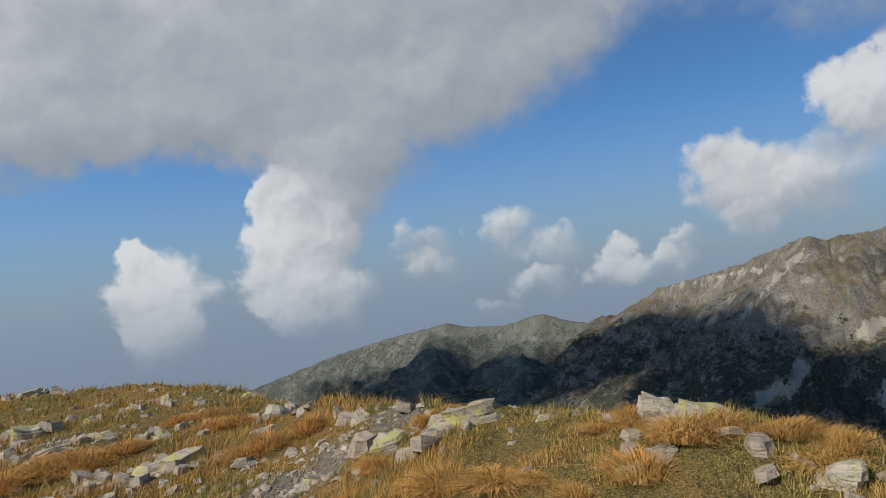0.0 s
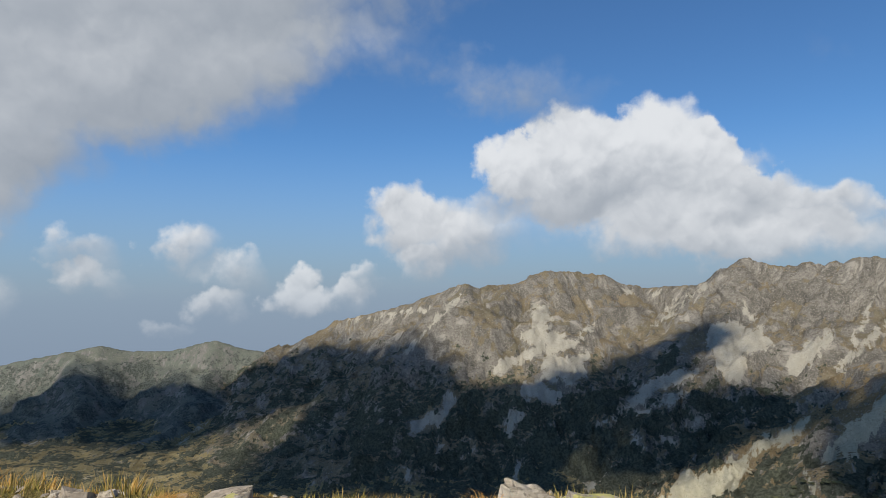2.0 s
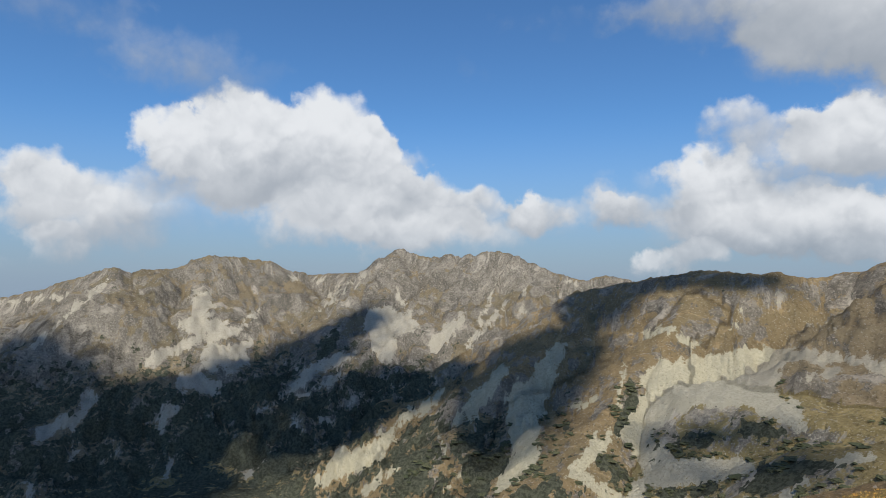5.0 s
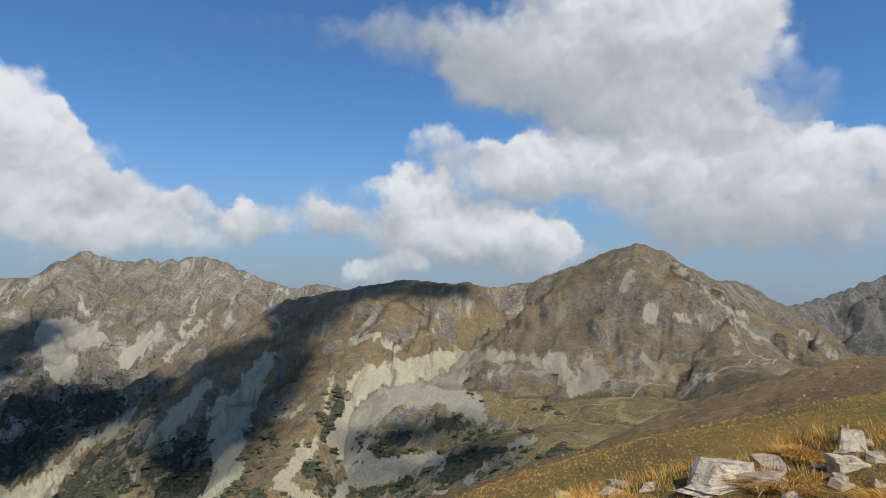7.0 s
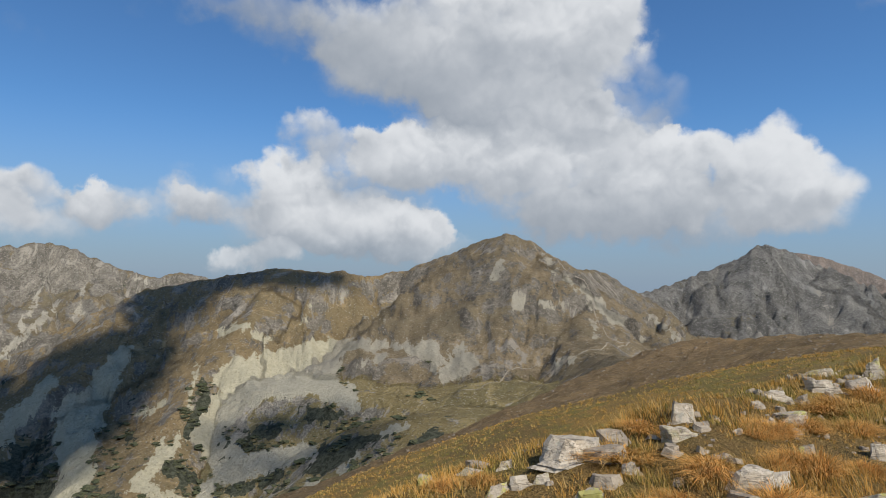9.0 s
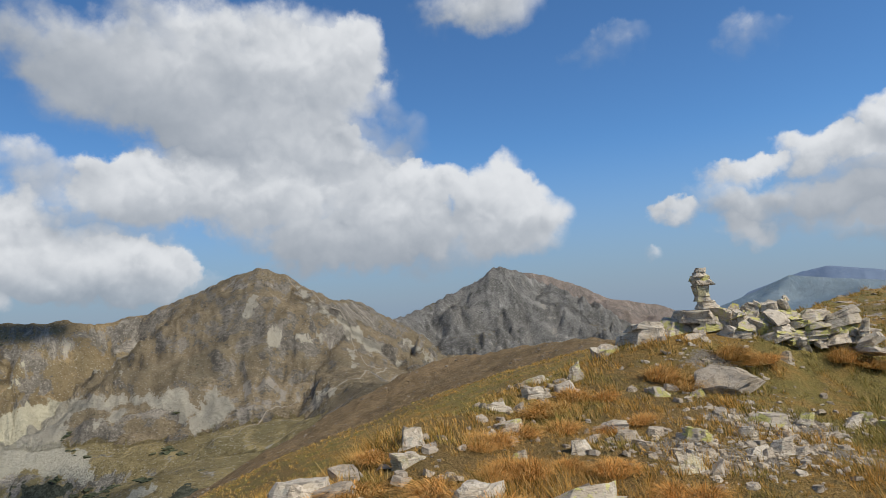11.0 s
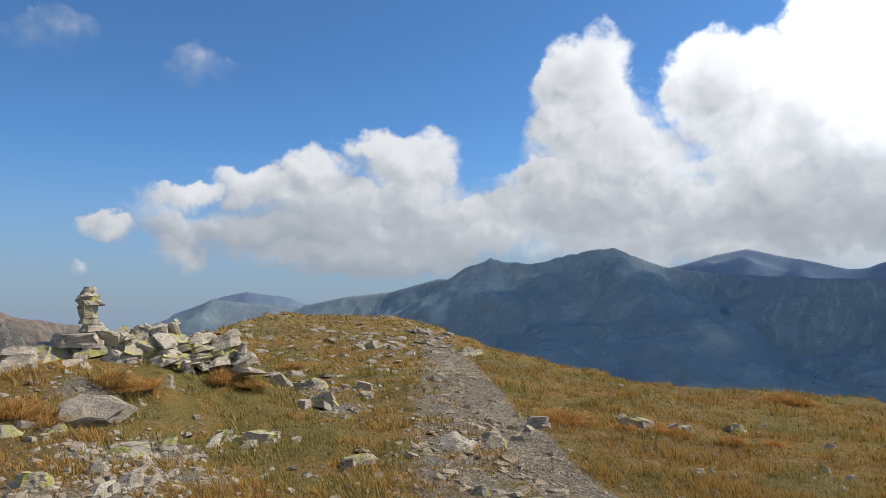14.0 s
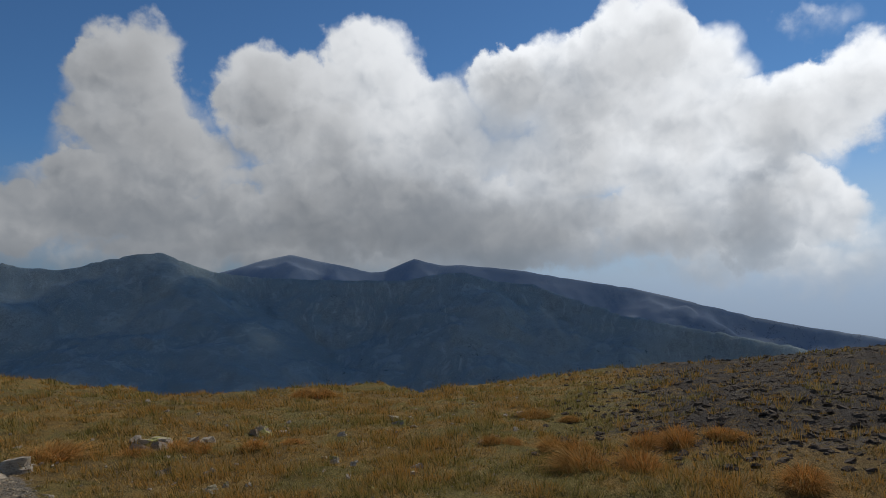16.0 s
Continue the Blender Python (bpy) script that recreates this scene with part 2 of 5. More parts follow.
    w.node("ShaderNodeOutputWorld", (back.outputs[0],))


build_sky()

# ---- height of the land ----
TABLE = np.random.RandomState(7).permutation(512)
GRADS = np.stack([np.cos(np.arange(512) * 2.399), np.sin(np.arange(512) * 2.399)], -1)


def perlin(x, y):
    xi, yi = np.floor(x).astype(np.int64), np.floor(y).astype(np.int64)
    fx, fy = x - xi, y - yi
    u, v = fx * fx * fx * (fx * (fx * 6 - 15) + 10), fy * fy * fy * (fy * (fy * 6 - 15) + 10)

    def corner(i, j):
        g = GRADS[TABLE[(TABLE[(xi + i) & 511] + yi + j) & 511]]
        return g[..., 0] * (fx - i) + g[..., 1] * (fy - j)

    a, b = corner(0, 0) * (1 - u) + corner(1, 0) * u, corner(0, 1) * (1 - u) + corner(1, 1) * u
    return (a * (1 - v) + b * v) * 1.4


def fbm(x, y, size, octaves=4, gain=0.5, ridged=False):
    total, amp, s = 0.0, 1.0, 1.0 / size
    for k in range(octaves):
        n = perlin(x * s + 17.3 * k, y * s - 9.1 * k)
        total = total + amp * ((0.5 - np.abs(n)) * 2 - 0.5 if ridged else n)
        amp, s = amp * gain, s * 2.03
    return total


# brow of the summit on which the camera stands: azimuth, distance, height
BROW_A = [(0, 24, -0.6), (15.2, 22, -0.56), (24, 18, -0.35), (28, 14, -0.09), (33, 11, 0), (36, 9, 0.08), (42, 6.5, 0.38), (50, 5.2, 0.54),
          (62, 4.5, 0.51), (70, 4.2, 0.56), (76, 4.0, 0.51), (83, 4.0, 0.45), (90, 4.2, 0.2), (98, 4.8, -0.15), (107, 5.4, -0.3), (118, 5.5, -0.15)]
BROW_B = [(123.5, 5.5, -0.02), (130, 5.7, 0.05), (136.5, 5.8, 0.16), (142, 6.1, 0.2), (147.6, 6.2, 0.4), (154, 6.8, 0.44), (158.9, 7.5, 0.46), (162.9, 8.2, 0.5),
          (168.8, 9, 0.52), (178, 11.1, 0.64), (185.3, 13.4, 0.66), (192.5, 24.3, 0.64), (195.9, 37.3, 0.69), (198.8, 45.2, 0.88),
          (201.6, 45.2, 0.64), (207.9, 43.1, 0.53)]
BROW_C = [(212.1, 35.5, 0.07), (213.6, 29.5, -0.08), (217.3, 23.5, -0.33), (222.8, 19.4, -0.49), (228.8, 16.4, -0.56), (235.2, 16.4, -0.77),
          (242.5, 18.3, -0.96), (246.7, 17.3, -0.95), (249.8, 15.3, -0.83), (257.3, 16.9, -0.93), (262.8, 17.9, -0.98), (272.4, 17.9, -0.72),
          (280.4, 17.9, -0.5), (286.4, 17.9, -0.28), (300, 20, 0.1), (330, 24, 0.1)]
BROW = np.array(BROW_A + BROW_B + BROW_C)


def summit(x, y):
    """Height of the rounded summit round the camera, without its small relief."""
    r, az = np.hypot(x, y), np.degrees(np.arctan2(x, y)) % 360
    rc, zc = np.interp(az, BROW[:, 0], BROW[:, 1], period=360), np.interp(az, BROW[:, 0], BROW[:, 2], period=360)
    k = np.clip(r / rc, 0, 1)
    past = np.maximum(r - rc, 0)
    soft = 0.06 * rc
    return zc * k * k * (1.6 - 0.6 * k) - 0.56 * (np.sqrt(past ** 2 + soft ** 2) - soft)


def near_relief(x, y):
    fade = np.clip((np.hypot(x, y) - 1.0) / 3.0, 0, 1)
    heap = 0.5 * np.exp(-((x + 0.7) / 1.9) ** 4 - ((y + 9.95) / 1.15) ** 2)
    return fade * (0.10 * fbm(x, y, 3.1, 3) + 0.035 * fbm(x + 5, y, 0.7, 3)) + heap


# crests: azimuth, elevation seen from the summit, distance
CREST = {
    "long_west_range": [(26, -11.5, 3150), (32.9, -7.9, 3000), (40.4, -5.9, 2900), (45, -5, 2800), (50.1, -4.2, 2700), (52.3, -4.8, 2700), (55.3, -4.9, 2650),
                        (58.6, -4.2, 2600), (60.5, -4.9, 2580), (62.9, -5.4, 2550), (64.4, -5.1, 2500), (66.4, -4.1, 2450)],
    "grey_shoulder": [(66.4, -4.1, 2450), (68.8, -2.9, 2400), (72, -2.2, 2350), (74.6, -1.7, 2300), (76.8, -0.9, 2270), (78.9, -0.1, 2250), (80.1, 0.3, 2200),
                      (81.3, -0.2, 2220), (85, 0.2, 2280), (86, 0.9, 2300), (87.7, 1.2, 2330), (90.2, 1, 2370), (92.3, 0.7, 2400), (93.6, 0, 2420), (95.4, -0.4, 2450), (97.9, -0.3, 2430)],
    "pointed_peak": [(97.9, -0.3, 2430), (99.8, -0.2, 2400), (101.8, 0.9, 2340), (103.4, 2, 2300), (105.3, 1.2, 2280), (107, 1.2, 2260), (108, 1.4, 2250), (109, 1.15, 2240),
                     (109.6, 1.4, 2230), (110.2, 1.1, 2225), (111, 1.7, 2215), (112.3, 1.7, 2200), (113.8, 1.3, 2170), (116.3, 0.1, 2140), (118.3, -0.6, 2120), (119.8, -0.9, 2100),
                     (121.6, -0.4, 2100), (123.3, -0.8, 2100), (126, -2.5, 2100)],
    "near_ridge": [(102, -11.5, 1500), (106, -9, 1600), (110.2, -6.7, 1650), (112.7, -5.2, 1630), (115.8, -3.5, 1600), (119.3, -1.8, 1560), (123.8, -0.9, 1520), (127.2, -0.3, 1480),
                   (129.6, 0, 1450), (132.4, -0.2, 1450), (135.6, -0.3, 1460), (137.4, -0.7, 1480), (139, -0.2, 1490), (141.3, 0, 1500)],
    "scree_peak": [(141.3, 0, 1500), (142.3, 0.8, 1490), (144.5, 1.5, 1480), (147, 2.6, 1450), (149.4, 3.4, 1420), (151.1, 2.9, 1420), (153.4, 1.4, 1430), (155.6, 0.2, 1460),
                   (157.5, 0.1, 1500), (158.7, -0.5, 1550), (159.9, -1.4, 1600), (160.8, -1.8, 1700)],
    "crag_peak": [(160.8, -1.8, 1700), (161.7, -1.5, 1800), (163.1, -1, 1850), (165.7, 0.1, 1900), (167.9, 1, 1950), (169.5, 1.9, 1950), (170.1, 2.3, 1950), (171.6, 2.2, 1960),
                  (172.3, 1.2, 1980), (173.6, -1.2, 1960), (176, -4, 1900)],
    "brown_dome": [(170.5, 1.2, 2600), (172.6, 1.85, 2600), (174.3, 1.5, 2600), (177.3, 0.4, 2600), (179.7, -0.9, 2650), (181.7, -1.2, 2700), (184.2, -1.7, 2750), (187, -3, 2800)],
    "far_hill": [(185.5, -3.4, 4200), (188.3, -2.1, 4200), (191.1, -1, 4200), (193.8, 0.25, 4200), (196.3, -0.1, 4200), (200.7, -0.6, 4200), (205, -1.8, 4200)],
    "farthest_hill": [(191, -0.8, 4750), (194.6, 0.5, 4750), (196.5, 0.85, 4750), (199.7, 0.35, 4750), (202, -0.3, 4750), (206, -1, 4750)],
    "blue_foothill": [(200, -1.2, 3500), (201.5, -0.4, 3450), (205.2, 0.3, 3350), (208.8, 0.6, 3250), (213.1, 1.7, 3050), (215, 1.6, 2900)],
    "blue_range": [(211, -1.5, 2700), (213.8, 1.5, 2600), (215.5, 2.6, 2580), (217.8, 3.4, 2550), (219.8, 3, 2540), (221.5, 2.8, 2530), (223.6, 3.3, 2520), (226.6, 3.9, 2500),
                   (228.6, 4, 2500), (230.1, 3.3, 2500), (232.4, 2.3, 2500), (236.5, 1.6, 2500), (243.6, 1, 2450), (249.4, 0.7, 2400), (251, 1.1, 2400), (254.3, 1.15, 2400),
                   (256.1, 0.4, 2400), (260, -0.25, 2400), (267.6, -3.3, 2300), (279.5, -5.9, 2200), (292, -9, 2200)],
    "back_range": [(230, 1.6, 3600), (234.1, 2.4, 3600), (236.6, 3.1, 3600), (239, 3.5, 3600), (241.4, 2.8, 3600), (243.5, 2.3, 3600), (245.9, 1.6, 3620), (247.2, 1.7, 3640),
                   (249.8, 2.65, 3650), (251.9, 1.95, 3670), (254.6, 1.8, 3700), (258.6, 1.2, 3700), (263, 0.2, 3750), (268.6, -1, 3800), (273.1, -2.3, 3800), (277.7, -3.7, 3850),
                   (281.6, -4.6, 3850), (286.5, -5.5, 3900), (300, -8, 3900)],
}
SPURS = [
    ("long_west_range", [(50, -4.4, 2690), (46, -9, 2350), (43, -13, 2000)]),
    ("long_west_range", [(58.6, -4.4, 2590), (55, -9, 2250), (51, -13, 1900)]),
    ("grey_shoulder", [(66.4, -4.3, 2440), (62, -9, 2100), (58, -14, 1750)]),
    ("grey_shoulder", [(74.6, -1.9, 2290), (71, -6, 2050), (68, -10, 1800), (65, -15, 1550)]),
    ("grey_shoulder", [(80.1, 0.1, 2190), (77.5, -4, 2000), (75, -8, 1830), (72, -13, 1600)]),
    ("grey_shoulder", [(95.4, -0.6, 2440), (94, -3.2, 2250), (91, -6, 2100), (89, -8, 1950), (86, -11, 1750)]),
    ("pointed_peak", [(103.4, 1.8, 2290), (101, -2, 2100), (97, -6, 1950), (93, -10, 1750)]),
    ("pointed_peak", [(112, 1.5, 2190), (109.5, -3, 2000), (104, -7.5, 1830)]),
    ("near_ridge", [(128.5, -0.4, 1450), (125.5, -4.5, 1300), (123, -8.5, 1170), (120, -12.5, 1050), (115, -17, 930)]),
    ("near_ridge", [(119.3, -2, 1550), (114, -8, 1350), (108, -14, 1150)]),
    ("near_ridge", [(136, -13.5, 1020), (132.5, -12.6, 1060), (129, -14.5, 1000)]),
    ("near_ridge", [(146, -14.5, 760), (142, -15.2, 800), (138, -17.5, 800)]),
    ("scree_peak", [(149.4, 3.2, 1410), (146.5, -2, 1290), (144, -6, 1180)]),
    ("scree_peak", [(153.4, 1.2, 1420), (157, -3.4, 1250), (160, -6.8, 1000), (163.2, -6.7, 720), (165.8, -5.9, 520)]),
    ("crag_peak", [(170.4, 2.1, 1940), (168.5, -2, 1800), (165, -5, 1650)]),
    ("crag_peak", [(171.6, 1.6, 1950), (173, -3.5, 1780), (174, -6, 1600)]),
    ("blue_range", [(217.8, 3.2, 2540), (214.5, -2.5, 2250), (211, -8, 1900)]),
    ("blue_range", [(228, 3.8, 2490), (226, -2, 2200), (224, -9, 1850)]),
    ("blue_range", [(234, 1.9, 2490), (234.5, -3, 2200), (234, -10, 1800)]),
    ("blue_range", [(243.6, 0.8, 2440), (243, -4, 2150), (243, -10.5, 1750)]),
    ("blue_range", [(252, 1, 2390), (252, -4, 2100), (251, -11, 1700)]),
    ("blue_range", [(262, -1.2, 2370), (262, -6, 2100), (261, -12, 1700)]),
    ("brown_shoulder", [(140, -20, 95), (147.4, -15.6, 140), (152.3, -13.9, 170), (157.1, -11.2, 220), (159.5, -9.8, 260), (161.7, -7.9, 330), (164, -6.4, 420), (166.6, -5.2, 450),
                        (169.5, -5.3, 400), (172.3, -4.9, 340), (175.6, -4.3, 275), (178.4, -4.8, 190), (183, -5.2, 100), (192, -3.6, 45)]),
]
# gently sloping shelves of the high basin
SHELVES = [[(158, -8.2, 900), (152, -9.7, 930), (146, -9.8, 1000), (140, -9.7, 1060), (133, -9.4, 1100)], [(155, -11.3, 720), (149, -13, 740), (145, -13.4, 800)]]
OWNERS = list(CREST) + ["brown_shoulder", "valley"]
EYE_H = 1.65


def spot(az, el, dist):
    return (dist * math.sin(radians(az)), dist * math.cos(radians(az)), EYE_H + dist * math.tan(radians(el)))


def eased(knots, count=44):
    """The same line with its corners rounded."""
    k = np.array(knots, float)
    at = np.linspace(0, len(k) - 1, count)
    line = np.stack([np.interp(at, np.arange(len(k)), c) for c in k.T], -1)
    for _ in range(6):
        line[1:-1] = 0.25 * line[:-2] + 0.5 * line[1:-1] + 0.25 * line[2:]
    return line


def crest_lines():
    for name, knots in CREST.items():
        yield OWNERS.index(name), [spot(*k) for k in knots], False
    for name, knots in SPURS:
        yield OWNERS.index(name), [spot(*k) for k in (eased(knots) if name == "brown_shoulder" else knots)], True
        if name == "brown_shoulder":
            # the flank between its two edges
            left, right = np.array(knots[:8]), np.array(knots[7:][::-1])
            for share in (0.17, 0.33, 0.5, 0.67, 0.83):
                line = []
                for r in np.geomspace(96, 448, 9):
                    p, q = [[np.interp(r, e[:, 2], e[:, c]) for c in (0, 1)] for e in (left, right)]
                    line.append(spot(p[0] + share * (q[0] - p[0]), p[1] + share * (q[1] - p[1]), r))
                yield OWNERS.index(name), line, True
    for knots in SHELVES:
        yield OWNERS.index("valley"), [spot(*k) for k in knots], True


def kind_of(name):
    """0 rocky slope, 1 far range, 2 crag, 3 the near hillside, 4 valley floor."""
    if "blue" in name or "far" in name or "back" in name:
        return 1
    return {"crag_peak": 2, "brown_shoulder": 3, "valley": 4}.get(name, 0)


def highland(x, y):
    """The mountains without the summit: height, owner, distance to the nearest crest, and the
    ribs and gullies that run down from the crests (share, place along and away from the crest)."""
    h, who, gap = np.full(x.shape, -1e9), np.full(x.shape, len(OWNERS) - 1), np.full(x.shape, 1e4)
    gully, along_crest, away = np.zeros(x.shape), np.zeros(x.shape), np.zeros(x.shape)
    r = np.hypot(x, y)
    far = np.clip(r / 1500, 0.15, 1.6)
    wx, wy = x + 85 * far * fbm(x + 900, y, 380, 4), y + 85 * far * fbm(x, y + 700, 380, 4)
    bend = 34 * fbm(x, y, 170, 3)
    kinds = np.array([kind_of(n) for n in OWNERS])
    tops = np.full((5, *x.shape), -1e9)
    for k, (owner, pts, spur) in enumerate(crest_lines()):
        lh, lu, ld, run = np.full(x.shape, -1e9), np.zeros(x.shape), np.zeros(x.shape), 0.0
        for (ax, ay, az), (bx, by, bz) in zip(pts, pts[1:]):
            dx, dy = bx - ax, by - ay
            s = np.clip(((x - ax) * dx + (y - ay) * dy) / (dx * dx + dy * dy), 0, 1)
            d = np.hypot(x - ax - s * dx, y - ay - s * dy)
            dw = np.hypot(wx - ax - s * dx, wy - ay - s * dy)
            if owner == len(OWNERS) - 2:
                drop = 0.58 * (np.sqrt(d ** 2 + 1200) - 34.6)
            elif owner == len(OWNERS) - 1:
                drop = 0.09 * dw + 0.5 * np.maximum(dw - 110, 0)
            elif spur:
                drop = 0.5 * (np.sqrt(dw ** 2 + 1600) - 40) + 45 * (1 - np.exp(-dw / 160.0))
            else:
                dd = np.where(d < 250, d + (dw - d) * d / 250, dw)
                dd = np.sqrt(dd ** 2 + 400) - 20
                drop = 0.46 * dd + 75 * (1 - np.exp(-dd / 130.0)) - 2.0
            v = az + s * (bz - az) - drop
            win = v > lh
            lh, lu, ld = np.where(win, v, lh), np.where(win, run + s * math.hypot(dx, dy), lu), np.where(win, d, ld)
            run += math.hypot(dx, dy)
            gap = np.minimum(gap, d)
        lg = np.zeros(x.shape)
        if owner < len(OWNERS) - 2:
            near = lh > h - 40
            size = 150 if "blue" in OWNERS[owner] or "far" in OWNERS[owner] or "back" in OWNERS[owner] else 105
            g = fbm((lu[near] + bend[near] * (1 + ld[near] / 300)) / size + 31.7 * k, ld[near] / 620 + 5.1 * k, 1.0, 3, 0.55, ridged=True)
            lg[near] = g
            lh[near] += (7 if size == 150 else 15) * g * np.clip((ld[near] - 8) / 130, 0, 1) * np.clip(r[near] / 1300, 0.2, 1.3)
        tops[kinds[owner]] = np.maximum(tops[kinds[owner]], lh)
        win = lh > h
        h, who, gully = np.where(win, lh, h), np.where(win, owner, who), np.where(win, lg, gully)
        along_crest, away = np.where(win, lu + bend + 977 * k, along_crest), np.where(win, ld, away)
    # soft shares of each kind of slope, so that their relief blends where two of them meet
    kin = np.exp(np.clip((tops - h) / 14.0, -60, 0))
    return h, who, gap, (gully, along_crest, away), kin / kin.sum(0)


def land(x, y):
    r = np.hypot(x, y)
    h, who, gap, runs, kin = highland(x, y)
    rough = np.clip(gap / 160, 0.05, 1) * np.clip(r / 900, 0.05, 1.25) * (kin[0] + 0.09 * kin[1] + kin[2] + 0.12 * kin[3] + 0.3 * kin[4])
    h = h + kin[2] * np.clip(gap / 60, 0.1, 1) * (9 * fbm(x, y, 60, 5, 0.7, ridged=True) - 3)
    h = h + kin[3] * np.clip(r / 220, 0.1, 1) * (2.6 * fbm(x, y, 34, 4) + 0.9 * fbm(x, y, 7, 2))
    h = h + rough * (19 * fbm(x, y, 240, 4, ridged=True) + 10 * fbm(x, y, 55, 4, 0.6, ridged=True) - 10)
    turn = np.arctan2(x, y)
    h = h + (1 + 0.5 * kin[1]) * rough * np.clip(gap / 100, 0, 1) * 6 * (fbm(turn * 13 + r / 500, r / 420, 1.0, 3, ridged=True) - 0.2)
    jag = np.clip(r / 1500 - 0.3, 0, 1) * np.clip((3000 - r) / 700, 0.25, 1) * (3.6 * fbm(x, y, 36, 3) + 2.2 * fbm(x + 50, y, 15, 2))
    h = h + jag * (1.7 + 0.5 * kin[2])
    floor = -430 - 420 * np.clip((r - 2500) / 1300, 0, 1) + 14 * fbm(x, y, 170, 4)
    k = 55.0
    low = h < floor - 1.5 * k
    top = np.maximum(h, floor) + k * 0.25 * np.clip(1 - np.abs(h - floor) / k, 0, 1) ** 2
    who = np.where((h < floor) | low, len(OWNERS) - 1, who)
    own = summit(x, y) + near_relief(x, y) * np.clip(1.5 - r / 80, 0, 1)
    who = np.where(own > top, len(OWNERS), who)
    return np.maximum(own, top), who, gap, runs


def ground_z(x, y):
    """Height of the summit's ground at one place."""
    x, y = np.array([float(x)]), np.array([float(y)])
    return float((summit(x, y) + near_relief(x, y))[0])


# ---- materials ----
def material(name):
    m = bpy.data.materials.new(name)
    m.use_nodes = True
    return m, Net(m.node_tree)


def finish(n, color, rough=0.9, bump=None, strength=0.4, distance=0.05, spec=0.2):
    ins = {"Base Color": color, "Roughness": rough, "Specular IOR Level": spec}
    if bump is not None:
        ins["Normal"] = n.node("ShaderNodeBump", {"Strength": strength, "Distance": distance, "Height": bump}).outputs[0]
    shader = n.node("ShaderNodeBsdfPrincipled", ins)
    n.node("ShaderNodeOutputMaterial", (shader.outputs[0],))


def attr(n, name):
    return n.node("ShaderNodeAttribute", attribute_name=name).outputs["Fac"]


def mountain_material(name, grass, rock, scree, pine, loose=0.0, stony=0.0, fall=1.0, relief=7.0, calm=0.0, grain=1.0):
    m, n = material(name)
    at = n.node("ShaderNodeNewGeometry").outputs["Position"]
    wide, mid, fine = n.noise(at, 0.004, 4.0, 0.55), n.noise(at, 0.03 * grain, 6.0, 0.66), n.noise(at, 0.17 * grain, 5.0, 0.76)
    speck = n.noise(at, 0.30 * grain, 2.0, 0.6)
    steep = n.math("SUBTRACT", 1.0, n.node("ShaderNodeSeparateXYZ", (n.node("ShaderNodeNewGeometry").outputs["Normal"],)).outputs[2])
    # runs of stones and grass that follow the fall of the slope
    down = n.math("MULTIPLY", attr(n, "away"), 0.013)
    across = n.math("MULTIPLY_ADD", n.noise(at, 0.01, 3.0), 1.6, n.math("MULTIPLY", attr(n, "along_crest"), 0.055))
    streak = n.noise(n.node("ShaderNodeCombineXYZ", (across, down, n.math("MULTIPLY", wide, 5.0))).outputs[0], 1.0, 6.0, 0.68, 0.6)
    if fall < 1.0:
        streak = n.noise(at, 0.09 * grain, 6.0, 0.7)
    k = 1.0 - calm
    turf = n.mix(n.ramp(wide, 0.36, 0.64), grass, [c * k2 for c, k2 in zip(grass, (0.80, 0.86, 0.90))])
    turf = n.mix(n.math("MULTIPLY", n.ramp(mid, 0.46, 0.60), 0.7), turf, [c * (1 - 0.30 * k) for c in grass])
    turf = n.mix(n.math("MULTIPLY", n.ramp(streak, 0.50, 0.62), 0.8), turf, [min(0.6, c * (1 + 0.32 * k)) for c in grass])
    turf = n.mix(n.math("MULTIPLY", n.ramp(fine, 0.54, 0.60), 0.75), turf, [c * (1 - 0.48 * k) for c in grass])
    turf = n.mix(n.math("MULTIPLY", n.ramp(speck, 0.60, 0.66), 0.7), turf, [min(0.6, c * (1 + 0.55 * k)) for c in rock])
    stone = n.mix(n.ramp(streak, 0.40, 0.56), [c * (1 - 0.48 * k) for c in rock], rock)
    stone = n.mix(n.math("MULTIPLY", n.ramp(mid, 0.50, 0.58), 0.6), stone, [c * (1 - 0.42 * k) for c in rock])
    stone = n.mix(n.math("MULTIPLY", n.ramp(fine, 0.46, 0.38), 0.6), stone, [min(0.62, c * (1 + 0.5 * k)) for c in rock])
    stone = n.mix(n.math("MULTIPLY", n.ramp(fine, 0.53, 0.60), 0.7), stone, [c * (1 - 0.58 * k) for c in rock])
    stone = n.mix(n.math("MULTIPLY", n.ramp(streak, 0.585, 0.65), 0.6), stone, [min(0.62, c * (1 + 0.75 * k)) for c in rock])
    stone = n.mix(n.math("MULTIPLY", n.ramp(speck, 0.60, 0.66), 0.6), stone, [min(0.62, c * (1 + 0.65 * k)) for c in rock])
    rocky = n.ramp(n.math("ADD", n.math("MULTIPLY_ADD", attr(n, "gully"), 0.14, n.math("ADD", steep, attr(n, "crag"))), n.math("MULTIPLY_ADD", n.math("ADD", n.math("ADD", mid, streak), n.math("MULTIPLY", fine, 0.6)), 0.8, -1.08 + stony)), 0.24, 0.32)
    color = n.mix(rocky, turf, stone)
    gravel = n.mix(n.ramp(fine, 0.44, 0.58), scree, [c * 0.84 for c in scree])
    gravel = n.mix(n.math("MULTIPLY", n.ramp(streak, 0.48, 0.62), 0.8), gravel, [c * 0.84 for c in scree])
    gravel = n.mix(n.math("MULTIPLY", n.ramp(speck, 0.60, 0.66), 0.6), gravel, [c * 0.55 for c in scree])
